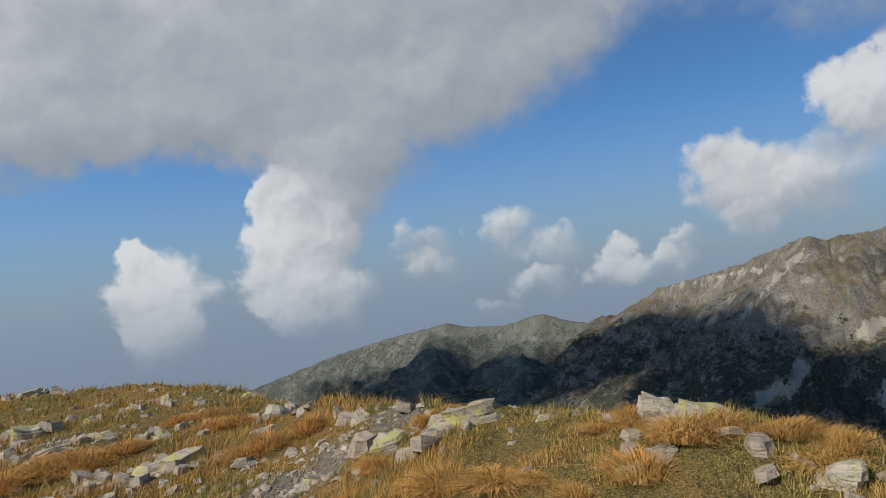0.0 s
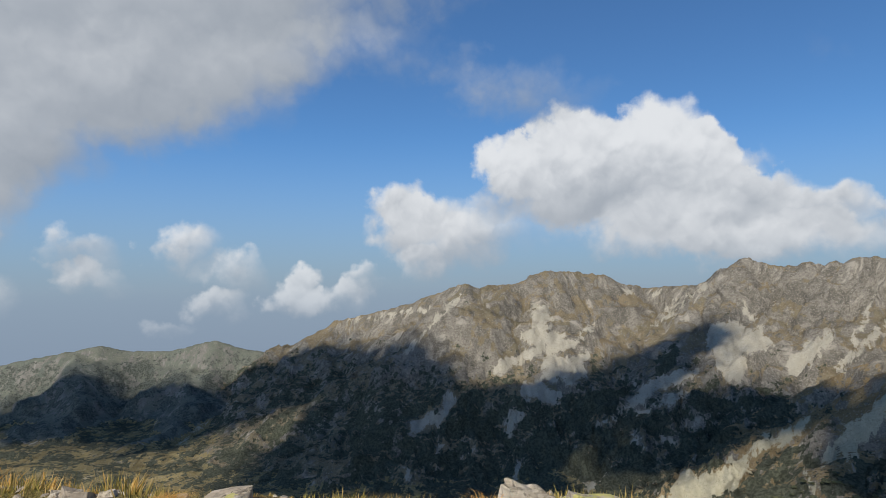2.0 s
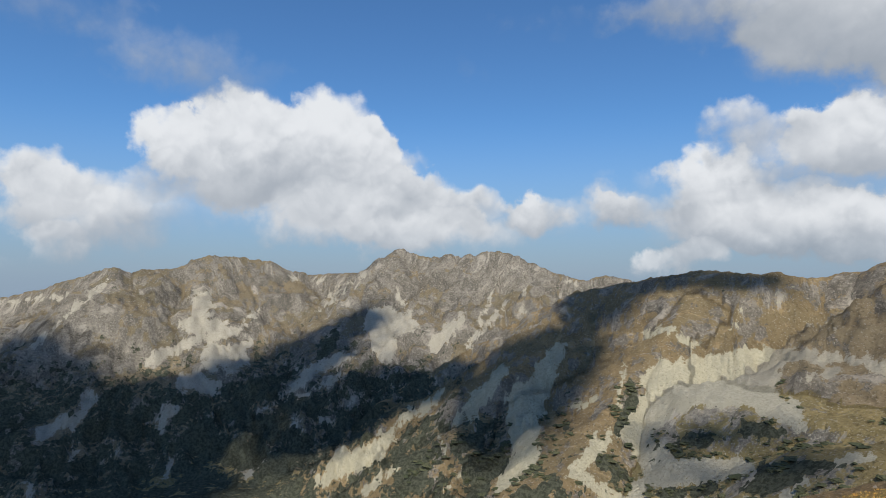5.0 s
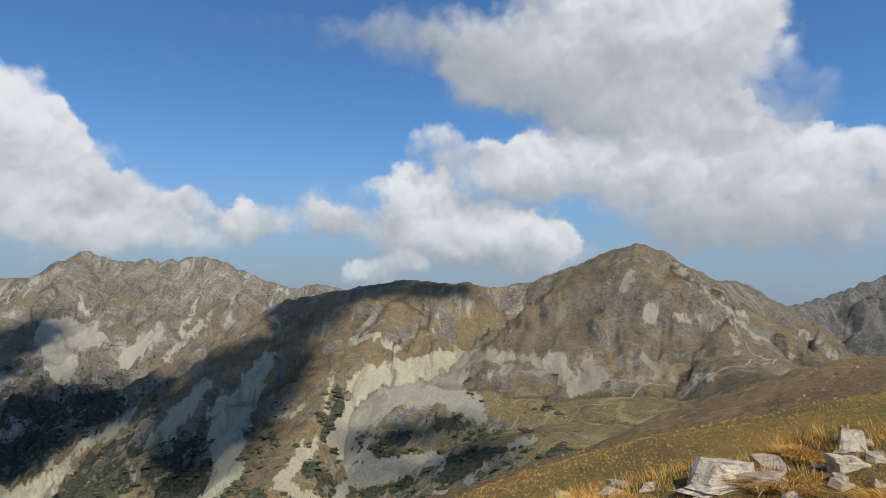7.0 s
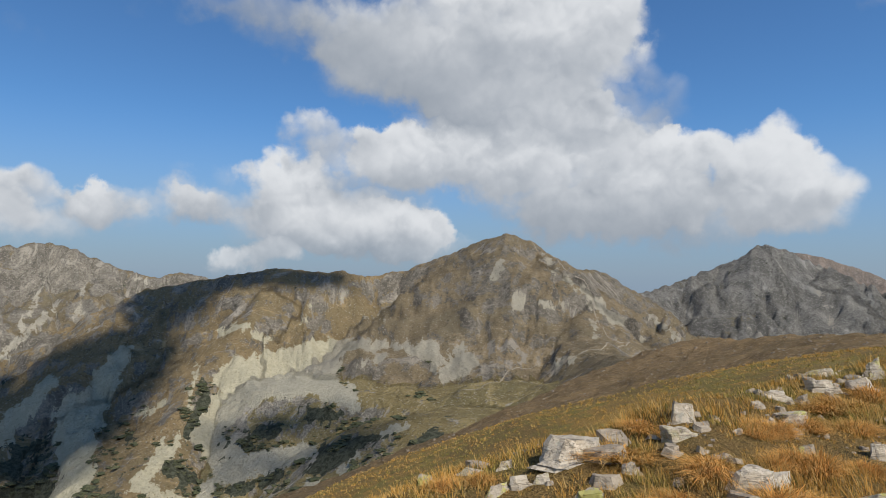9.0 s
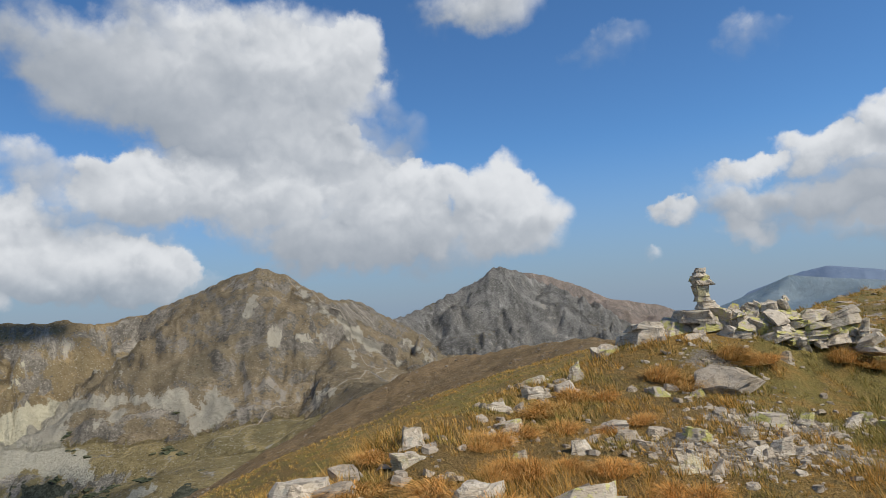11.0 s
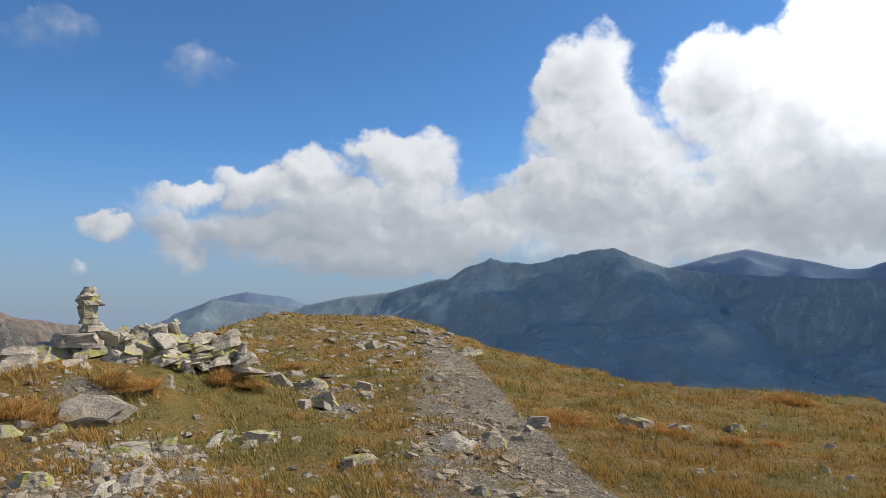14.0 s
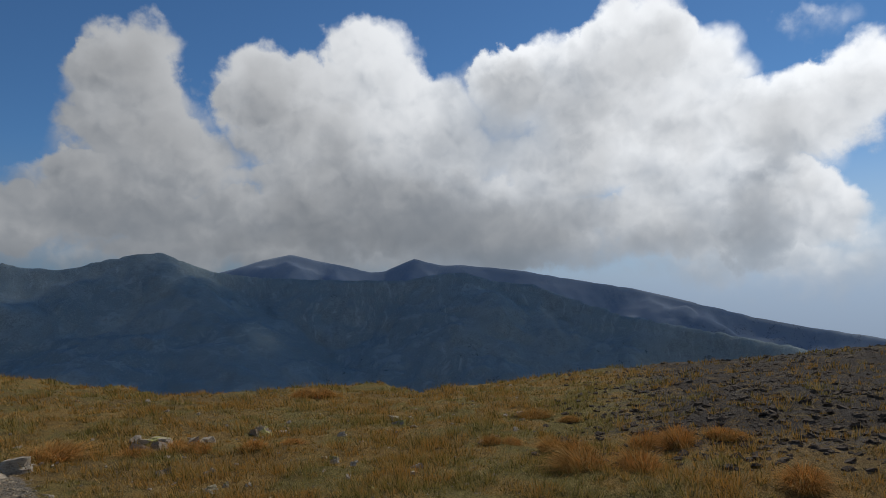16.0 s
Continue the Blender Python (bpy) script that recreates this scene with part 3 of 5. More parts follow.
    # scree lies in its fields, and thinly in the gullies above them
    thin = n.math("MULTIPLY", n.ramp(n.math("MULTIPLY_ADD", n.math("SUBTRACT", streak, 0.5), 1.6, attr(n, "gully")), -0.15, -0.7), 0.22 if fall == 1.0 else 0.0)
    jitter = n.math("MULTIPLY_ADD", n.math("MULTIPLY_ADD", streak, 1.1, n.math("MULTIPLY_ADD", fine, 1.0, n.math("MULTIPLY", mid, 1.0))), 1.25, -1.94)
    runs = n.math("ADD", n.math("MAXIMUM", attr(n, "scree"), thin), jitter)
    color = n.mix(n.ramp(runs, 0.50, 0.56), color, gravel)
    bushes = n.math("ADD", attr(n, "pine"), n.math("MULTIPLY_ADD", n.math("ADD", n.noise(at, 0.016, 4.0, 0.6), n.noise(at, 0.07, 4.0, 0.66)), 1.7, -1.7))
    color = n.mix(n.ramp(bushes, 0.49, 0.53), color, n.mix(n.ramp(fine, 0.44, 0.56), pine, [c * 0.5 for c in pine]))
    finish(n, color, 0.95, n.math("ADD", fine, n.math("MULTIPLY_ADD", speck, 0.35, n.math("MULTIPLY", streak, 0.8))), 1.0, relief, 0.05)
    return m


PINE = (0.115, 0.122, 0.085)
MAT_VALLEY = mountain_material("valley_cover", (0.29, 0.23, 0.11), (0.30, 0.275, 0.225), (0.50, 0.465, 0.355), PINE)
MAT_BROW = mountain_material("brown_hillside_turf", (0.27, 0.185, 0.095), (0.28, 0.235, 0.175), (0.42, 0.36, 0.28), (0.14, 0.1, 0.06), stony=0.0, fall=0.0, relief=1.6, grain=4.0)
MAT_PEAK = mountain_material("dry_alpine_slope", (0.25, 0.20, 0.125), (0.27, 0.245, 0.20), (0.50, 0.46, 0.365), PINE)
MAT_BOWL = mountain_material("tan_alpine_slope", (0.29, 0.215, 0.115), (0.28, 0.25, 0.20), (0.56, 0.515, 0.365), PINE, stony=-0.06)
MAT_PYRAMID = mountain_material("grey_brown_scree_slope", (0.235, 0.185, 0.115), (0.235, 0.21, 0.17), (0.42, 0.385, 0.30), PINE, stony=-0.05)
MAT_CRAG = mountain_material("dark_crag", (0.20, 0.175, 0.125), (0.245, 0.236, 0.212), (0.42, 0.39, 0.33), PINE, stony=0.06, relief=10.0, calm=0.15)
MAT_DOME = mountain_material("reddish_dome", (0.205, 0.165, 0.135), (0.21, 0.18, 0.155), (0.28, 0.25, 0.215), PINE, stony=-0.15, relief=3.0)
MAT_WEST = mountain_material("dark_green_slope", (0.155, 0.16, 0.125), (0.20, 0.19, 0.165), (0.30, 0.28, 0.235), (0.13, 0.14, 0.115), stony=-0.14, relief=3.5, calm=0.45)
# base colours lifted and tinted blue to stand in for haze
MAT_BLUE = mountain_material("haze_tinted_slope", (0.38, 0.435, 0.415), (0.39, 0.44, 0.42), (0.48, 0.49, 0.43), (0.34, 0.40, 0.395), stony=-0.10, relief=2.2, calm=0.5)
# aerial haze over the farthest slopes is put into this pale blue
MAT_FAR = mountain_material("distant_haze_colour", (0.32, 0.375, 0.44), (0.325, 0.38, 0.44), (0.335, 0.385, 0.44), (0.31, 0.365, 0.432), stony=-0.2, relief=0.6, calm=1.0)


def turf_material():
    m, n = material("alpine_turf")
    at = n.node("ShaderNodeNewGeometry").outputs["Position"]
    mid, fine = n.noise(at, 3.0, 5.0, 0.65), n.noise(at, 26.0, 4.0, 0.7)
    wide = n.math("MULTIPLY_ADD", n.noise(at, 0.16, 3.0, 0.6), 0.4, n.math("MULTIPLY", n.noise(at, 1.1, 4.0, 0.65), 0.6))
    blade = n.noise(at, 75.0, 3.0, 0.75)
    tussock = n.noise(at, 7.0, 4.0, 0.7)
    color = n.mix(n.ramp(wide, 0.44, 0.53), (0.235, 0.195, 0.058), (0.36, 0.22, 0.065))
    color = n.mix(n.math("MULTIPLY", n.ramp(n.noise(at, 0.13, 5.0, 0.7), 0.47, 0.58), 0.7), color, (0.19, 0.125, 0.055))
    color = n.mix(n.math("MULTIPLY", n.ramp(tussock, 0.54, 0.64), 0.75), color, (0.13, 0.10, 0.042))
    color = n.mix(n.math("MULTIPLY", n.ramp(blade, 0.52, 0.60), 0.8), color, (0.44, 0.315, 0.125))
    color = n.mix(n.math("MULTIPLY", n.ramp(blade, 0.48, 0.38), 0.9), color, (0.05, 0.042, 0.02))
    bare = n.ramp(n.math("ADD", attr(n, "bare"), n.math("MULTIPLY_ADD", n.math("ADD", mid, fine), 0.8, -0.8)), 0.42, 0.6)
    grit = n.noise(at, 90.0, 3.0, 0.7)
    soil = n.mix(n.ramp(fine, 0.35, 0.65), (0.13, 0.105, 0.075), (0.33, 0.285, 0.22))
    soil = n.mix(n.ramp(grit, 0.52, 0.6), soil, (0.42, 0.375, 0.305))
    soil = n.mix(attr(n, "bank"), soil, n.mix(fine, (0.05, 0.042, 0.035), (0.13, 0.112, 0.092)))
    color = n.mix(bare, color, soil)
    finish(n, color, 0.95, n.math("ADD", n.math("ADD", tussock, fine), n.math("MULTIPLY", blade, 0.5)), 1.0, 0.06, 0.1)
    return m


MAT_TURF = turf_material()


# ---- land: one continuous sheet, cut along the feet of the mountains ----
def cover(x, y, z, who, gap):
    """Shares of scree, crag and dwarf pine over the land."""
    r, az = np.hypot(x, y), np.degrees(np.arctan2(x, y)) % 360
    el = np.degrees(np.arctan2(z - EYE_H, r))
    crag = np.zeros(x.shape)
    scree = patches(az, el, r, SCREE_FIELDS)
    crest = np.clip(1 - gap / 220, 0, 1)
    crag = crag + 0.16 * crest + np.where(who == OWNERS.index("crag_peak"), 0.22, 0.0) + np.where(who == OWNERS.index("pointed_peak"), 0.08, 0.0)
    crag = crag - np.where(who == OWNERS.index("brown_shoulder"), 0.15, 0.0)
    low = np.clip((-190 - z) / 110, 0, 1)
    west = np.clip((118 - az) / 16, 0, 1)
    pine = low * (0.30 + 0.20 * west) + 0.18 * west * np.clip((-120 - z) / 90, 0, 1)
    pine = pine * np.clip((az - 50) / 22, 0.8, 1)
    pine = np.maximum(pine, patches(az, el, r, PINE_FIELDS) * 1.15) - 0.62 * np.clip(scree, 0, 1)
    return scree, crag, pine


def patches(az, el, r, fields):
    """How deep a place lies inside tapered patches on the slopes round the summit: from 0 through 0.5 at their edge to 1.
    Each patch: azimuth, elevation, half width at its two ends, in degrees."""
    share = np.zeros(az.shape)
    pick = (r > 420) & (az > 55) & (az < 178)
    a, e = az[pick], el[pick]
    a, e = a + 0.42 * fbm(a, e, 0.9, 4, 0.6), e + 0.36 * fbm(a + 50, e, 0.9, 4, 0.6)
    best = np.full(a.shape, -9.0)
    for a0, e0, w0, a1, e1, w1 in fields:
        near = (a > min(a0 - w0, a1 - w1) - 1.2) & (a < max(a0 + w0, a1 + w1) + 1.2)
        da, de = a1 - a0, e1 - e0
        s = np.clip(((a[near] - a0) * da + (e[near] - e0) * de) / (da * da + de * de), 0, 1)
        gap = np.hypot(a[near] - a0 - s * da, e[near] - e0 - s * de)
        best[near] = np.maximum(best[near], w0 + s * (w1 - w0) - gap)
    share[pick] = np.clip(0.5 + best / 0.75, 0, 1)
    return share


# pale scree, dark dwarf pine and one patch of shade, as tapered patches on the slopes
SCREE_BOWL = [(126.5, -9.4, 2.12, 132.7, -8.5, 2.12), (132.7, -7.3, 1.42, 135.3, -6.7, 0.61), (133.6, -10.1, 1.21, 135.9, -11.5, 0.61), (125.5, -11.1, 1.31, 123.7, -13.3, 1.11), (123.8, -13.6, 1.01, 125.9, -16.2, 1.52), (126.3, -16.5, 1.31, 132.2, -15.3, 0.61), (124.2, -17.6, 0.81, 123.1, -19.5, 0.61), (135.1, -6.6, 0.4, 143.1, -6.6, 0.4), (140.6, -6.8, 0.46, 143.3, -7.4, 0.4), (145.8, -7.8, 0.71, 143.7, -9.4, 0.3), (142.9, -8.5, 0.4, 145.6, -6.4, 0.15), (136.4, -8.4, 0.35, 138.6, -7.5, 0.3), (135.8, -10.2, 0.4, 136.6, -12.0, 0.25), (132.2, -3.1, 0.15, 131.7, -4.6, 0.2), (136.0, -3.8, 0.15, 138.6, -4.4, 0.2)]
SCREE_RUNS = [(122.0, -13.6, 0.35, 118.8, -16.9, 0.76), (120.4, -13.4, 0.25, 120.2, -16.0, 0.35), (119.5, -17.3, 0.61, 122.3, -19.0, 0.71), (123.1, -8.1, 0.2, 122.3, -11.6, 0.2), (119.0, -11.6, 0.35, 120.8, -10.7, 0.3), (123.3, -18.7, 0.61, 126.6, -19.0, 0.4), (132.4, -18.1, 0.61, 130.8, -19.5, 0.4), (136.3, -17.9, 0.86, 134.6, -19.4, 0.91), (142.0, -15.2, 0.35, 141.7, -16.6, 0.25), (124.7, -5.5, 0.25, 127.2, -4.8, 0.4), (127.5, -5.7, 0.35, 129.5, -6.1, 0.25), (138.4, -14.2, 0.4, 140.6, -13.4, 0.3), (136.5, -15.7, 0.2, 135.1, -17.1, 0.3)]
SCREE_CORRIE = [(117.5, -6.7, 0.51, 114.8, -11.6, 1.42), (114.3, -11.1, 1.52, 114.5, -15.7, 1.16), (114.5, -15.8, 1.01, 112.3, -18.4, 0.51), (112.5, -8.6, 0.56, 110.8, -11.1, 0.66), (110.3, -11.0, 0.76, 108.4, -13.4, 0.3), (101.8, -4.6, 1.52, 102.0, -7.0, 0.91), (102.7, -4.6, 1.31, 104.3, -4.7, 0.71), (99.3, -7.3, 0.4, 95.9, -8.5, 0.56), (95.9, -8.4, 0.4, 94.3, -10.1, 0.3), (94.3, -10.1, 0.3, 91.6, -11.9, 0.25), (98.4, -9.1, 0.2, 93.5, -11.4, 0.15), (87.9, -7.1, 1.21, 90.2, -7.6, 0.51), (90.4, -6.0, 0.4, 89.0, -8.0, 0.71)]
SCREE_TONGUE = [(101.2, -15.5, 1.01, 96.8, -17.6, 0.61), (102.9, -13.8, 0.56, 101.1, -15.5, 0.91), (104.3, -12.1, 0.35, 102.9, -13.8, 0.46), (103.1, -16.9, 0.35, 100.3, -18.6, 0.46), (107.1, -10.9, 0.35, 104.2, -13.0, 0.25), (96.6, -12.7, 0.3, 97.3, -12.9, 0.25), (94.6, -12.8, 0.25, 93.5, -13.2, 0.2), (93.9, -14.1, 0.3, 95.2, -13.6, 0.2), (92.5, -15.3, 0.2, 90.3, -16.9, 0.2), (99.4, -11.3, 0.25, 98.4, -11.6, 0.2), (108.4, -12.3, 0.3, 110.4, -13.1, 0.35), (107.6, -15.9, 0.15, 106.5, -13.6, 0.13), (109.0, -17.4, 0.3, 107.5, -18.7, 0.2), (97.6, -16.5, 0.51, 98.6, -15.2, 0.4)]
SCREE_PEAK = [(108.9, -4.2, 0.51, 106.5, -6.7, 0.61), (110.4, -4.7, 0.2, 112.3, -0.7, 0.13), (104.2, -3.8, 0.3, 103.1, -1.7, 0.15), (109.4, -6.7, 0.25, 113.3, -2.6, 0.13), (100.1, -0.2, 0.18, 97.0, -3.2, 0.15), (98.4, -1.2, 0.15, 96.1, -3.6, 0.15), (94.1, -0.8, 0.25, 94.8, -0.9, 0.2), (96.3, -0.9, 0.25, 96.8, -0.5, 0.15), (87.5, -4.6, 0.61, 89.0, -5.1, 0.4), (86.8, -5.4, 0.51, 90.4, -5.1, 0.2), (91.5, -3.4, 0.2, 88.9, -5.5, 0.3), (114.7, -1.7, 0.13, 114.2, -4.0, 0.13), (118.9, -1.1, 0.2, 118.2, -0.7, 0.15)]
SCREE_CIRQUE = [(86.7, -2.7, 0.96, 86.4, -4.7, 0.51), (85.3, -4.7, 0.4, 88.7, -4.4, 0.3), (83.0, -7.1, 0.51, 86.6, -5.7, 0.4), (77.1, -11.3, 0.61, 75.5, -12.2, 0.4), (78.6, -9.9, 0.56, 77.5, -11.9, 0.3), (84.5, -11.0, 0.56, 83.8, -12.6, 0.4), (85.5, -9.1, 0.76, 87.6, -9.7, 0.66), (77.8, -13.6, 0.3, 77.4, -14.1, 0.25), (74.4, -15.3, 0.2, 74.7, -16.0, 0.25), (79.9, -14.5, 0.2, 80.5, -13.3, 0.15), (84.4, -15.6, 0.4, 84.1, -16.3, 0.3), (79.7, -0.7, 0.15, 74.6, -6.0, 0.2), (76.6, -1.9, 0.15, 70.0, -2.9, 0.18), (60.1, -9.1, 0.1, 55.9, -12.2, 0.13)]
SCREE_PYRAMID = [(152.4, 1.8, 0.15, 154.6, -0.6, 0.2), (154.6, -0.5, 0.3, 161.2, -5.3, 0.3), (157.0, -2.2, 0.4, 159.1, -4.3, 0.3), (162.0, -3.8, 0.3, 164.0, -5.2, 0.2), (150.3, -2.8, 0.66, 150.6, -2.2, 0.46), (152.0, -2.6, 0.35, 154.5, -2.8, 0.35), (146.4, -8.1, 0.56, 143.9, -9.6, 0.3), (153.7, -7.8, 0.25, 155.5, -7.2, 0.25), (168.7, -3.3, 0.2, 170.1, -4.8, 0.25), (174.4, -1.4, 0.15, 175.6, -5.1, 0.13), (156.6, -2.5, 0.13, 157.3, -5.5, 0.13), (148.3, -0.6, 0.2, 149.0, 0.9, 0.2), (160.0, -8.2, 0.15, 156.9, -10.2, 0.15)]
# the eighth patch, at azimuth 132, paints rocks in cloud shade dark
PINE_SHADE_BOWL = [(123.4, -9.7, 0.3, 124.4, -11.2, 0.35), (123.3, -11.6, 0.66, 122.3, -13.6, 0.4), (121.3, -15.9, 0.76, 122.9, -16.9, 0.56), (124.7, -15.9, 0.56, 125.9, -15.6, 0.46), (127.4, -14.8, 0.4, 124.3, -14.4, 0.4), (129.4, -13.6, 0.56, 127.3, -13.9, 0.3), (129.9, -17.0, 0.46, 126.3, -18.1, 0.56), (132.2, -12.4, 0.45, 135.1, -12.7, 0.35), (133.6, -15.5, 0.56, 139.3, -14.1, 0.35), (132.2, -17.0, 0.46, 136.1, -15.7, 0.4), (118.3, -13.3, 0.4, 117.9, -13.6, 0.3), (141.2, -15.3, 0.46, 143.3, -14.2, 0.4), (140.6, -16.7, 0.4, 141.1, -16.5, 0.3), (138.8, -17.3, 0.4, 139.3, -18.6, 0.3), (121.4, -18.2, 0.35, 119.3, -18.4, 0.3), (129.7, -10.7, 0.2, 132.2, -10.3, 0.25)]
PINE_CORRIE = [(117.4, -17.7, 0.51, 115.3, -18.6, 0.3), (112.4, -16.2, 0.96, 109.4, -17.0, 0.91), (114.3, -16.0, 0.3, 113.8, -16.1, 0.25), (110.4, -17.5, 0.76, 110.9, -18.3, 0.61), (114.3, -18.9, 0.51, 118.4, -18.8, 0.3), (108.4, -15.2, 0.71, 110.4, -14.3, 0.66), (111.4, -13.6, 0.46, 110.3, -13.3, 0.4), (113.3, -9.6, 0.2, 113.0, -9.7, 0.2), (100.8, -17.6, 0.2, 102.0, -17.0, 0.2), (103.0, -15.6, 0.4, 103.9, -14.4, 0.15), (91.2, -10.2, 0.81, 95.5, -11.5, 0.71), (89.0, -11.7, 0.91, 95.6, -14.5, 0.81), (88.0, -14.3, 1.11, 93.6, -16.7, 0.91), (98.5, -13.5, 0.51, 100.6, -12.8, 0.51), (99.7, -10.0, 0.51, 106.0, -9.4, 0.4), (97.5, -5.8, 0.51, 96.3, -8.0, 0.4)]
SCREE_FIELDS = SCREE_BOWL + SCREE_RUNS + SCREE_CORRIE + SCREE_TONGUE + SCREE_PEAK + SCREE_CIRQUE + SCREE_PYRAMID
PINE_FIELDS = PINE_SHADE_BOWL + PINE_CORRIE


TRAIL = [(-2.9, -2.9), (-3.14, -3.58), (-3.5, -4.45), (-4.25, -5.86), (-5.85, -8.5), (-8.17, -12.35), (-10.43, -16.7), (-13.2, -22.0)]
STONY = [(-2.15, -3.96), (-2.67, -4.72), (-3.52, -6.02), (-4.84, -8.17), (-6.24, -10.47), (-9.02, -14.61), (-11.39, -18.73), (-14.18, -23.95)]
BARE = [(-0.5, -5.7), (-0.4, -6.8), (0.2, -6.6), (0.4, -5.3), (-2.3, -12.8), (0.1, -8.8), (-3.6, -10.2), (-3.3, -8.8), (0.8, -5.5), (3.1, 4.5), (3.4, 4.4), (4.1, 4.1), (3.2, 6.5), (3.2, 9.7)]


def line_gap(x, y, line):
    gap = np.full(np.shape(x), 1e3)
    for (ax, ay), (bx, by) in zip(line, line[1:]):
        dx, dy = bx - ax, by - ay
        s = np.clip(((x - ax) * dx + (y - ay) * dy) / (dx * dx + dy * dy), 0, 1)
        gap = np.minimum(gap, np.hypot(x - ax - s * dx, y - ay - s * dy))
    return gap


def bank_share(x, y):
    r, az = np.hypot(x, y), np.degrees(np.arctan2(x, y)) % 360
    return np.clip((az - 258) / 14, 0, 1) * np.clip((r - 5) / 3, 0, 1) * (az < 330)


def bare_share(x, y):
    """How stony and bare the summit's ground is."""
    b = np.clip(1.5 - line_gap(x, y, TRAIL) / 0.30, 0, 1)
    b = np.maximum(b, 0.5 * np.clip(1.6 - line_gap(x, y, STONY) / 0.6, 0, 1))
    for px, py in BARE:
        b = np.maximum(b, 0.56 * np.clip(1.4 - np.hypot(x - px, y - py) / 0.45, 0, 1))
    r, az = np.hypot(x, y), np.degrees(np.arctan2(x, y)) % 360
    bank = bank_share(x, y)
    hill = np.clip((r - 14) / 10, 0, 1) * np.clip((az - 192) / 4, 0, 1) * np.clip((214 - az) / 4, 0, 1)
    b = np.maximum(b, 0.52 * bank)
    return np.maximum(b, 0.26 * hill) + 0.10


def land_sheet():
    cols = np.concatenate([np.arange(10, 74, 0.25), np.arange(74, 172, 0.15), np.arange(172, 212, 0.22), np.arange(212, 292, 0.32), np.arange(292, 370, 2.0)])
    rings = np.concatenate([[0.01, 0.5, 1.0, 1.5], np.geomspace(2.0, 60, 150), np.geomspace(62, 600, 90)[1:], np.arange(612, 1000, 9.0), np.arange(1000, 2720, 12.0), np.arange(2720, 4000, 22.0), np.arange(4000, 4960, 40.0)])
    A, Rr = np.meshgrid(np.radians(cols), rings)
    x, y = Rr * np.sin(A), Rr * np.cos(A)
    z, who, gap, falls = land(x, y)
    nr, nc = x.shape
    shares = (*cover(x, y, z, who, gap), *falls)
    verts = np.stack([x, y, z], -1).reshape(-1, 3)
    i = np.arange(nr * nc).reshape(nr, nc)
    nxt = np.roll(i, -1, axis=1)
    quads = np.stack([i[:-1], i[1:], nxt[1:], nxt[:-1]], -1)
    mid = np.where(Rr[:-1] < 58, len(OWNERS), np.minimum(who[:-1], len(OWNERS) - 1))
    mid = np.where((Rr[:-1] >= 58) & (who[:-1] == len(OWNERS)), len(OWNERS) - 2, mid)
    return verts, quads.reshape(-1, 4), mid.reshape(-1), [s.reshape(-1) for s in shares]


def sheet_object(name, verts, quads, mat, fields):
    used, inverse = np.unique(quads, return_inverse=True)
    mesh = bpy.data.meshes.new(name)
    mesh.vertices.add(len(used))
    mesh.vertices.foreach_set("co", verts[used].astype(np.float32).ravel())
    q = inverse.reshape(-1, 4).astype(np.int32)
    mesh.loops.add(q.size)
    mesh.loops.foreach_set("vertex_index", q.ravel())
    mesh.polygons.add(len(q))
    mesh.polygons.foreach_set("loop_start", np.arange(0, q.size, 4, dtype=np.int32))
    mesh.polygons.foreach_set("use_smooth", np.ones(len(q), dtype=bool))
    for key, values in fields.items():
        mesh.attributes.new(key, "FLOAT", "POINT").data.foreach_set("value", values[used].astype(np.float32))
    mesh.update(calc_edges=True)
    mesh.materials.append(mat)
    return new(name, mesh)


MOUNTAINS = {
    "long_west_range": ("long dark green mountain ridge falling into haze", MAT_WEST),
    "grey_shoulder": ("grey rocky mountain with a scree cirque above the valley", MAT_PEAK),
    "pointed_peak": ("pointed grey peak with a jagged crest above pale scree", MAT_PEAK),
    "near_ridge": ("broad brown ridge with a pale scree bowl below it", MAT_BOWL),
    "scree_peak": ("pyramid shaped brown mountain with a pale zigzag trail", MAT_PYRAMID),
    "crag_peak": ("dark grey craggy mountain with a blunt rocky top", MAT_CRAG),
    "brown_dome": ("rounded reddish brown mountain behind the craggy one", MAT_DOME),
    "far_hill": ("distant flat topped hill, tinted dark blue for haze", MAT_BLUE),
    "farthest_hill": ("hills on the horizon, coloured pale blue like haze", MAT_FAR),
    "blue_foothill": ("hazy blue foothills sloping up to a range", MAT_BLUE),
    "blue_range": ("long shaded mountain range with gullies, tinted blue for haze", MAT_BLUE),
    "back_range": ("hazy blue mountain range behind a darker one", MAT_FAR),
}


def build_land():
    verts, quads, owner, shares = land_sheet()
    fields = dict(zip(("scree", "crag", "pine", "gully", "along_crest", "away"), shares))
    for k, name in enumerate(OWNERS):
        pick = quads[owner == k]
        if name == "valley":
            tagged(sheet_object("valley", verts, pick, MAT_VALLEY, fields), "green and brown valley floor with dwarf pine and scree", "valley", kind="structure")
        elif name == "brown_shoulder":
            tagged(sheet_object("hillside", verts, pick, MAT_BROW, fields), "brown grassy hillside falling from the summit to a saddle", "hillside", kind="structure")
        else:
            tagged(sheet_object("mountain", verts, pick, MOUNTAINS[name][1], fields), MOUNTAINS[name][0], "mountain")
    pick = quads[owner == len(OWNERS)]
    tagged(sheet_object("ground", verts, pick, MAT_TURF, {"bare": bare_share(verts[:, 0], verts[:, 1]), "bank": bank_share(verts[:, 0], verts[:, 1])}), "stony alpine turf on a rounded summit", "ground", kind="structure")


build_land()


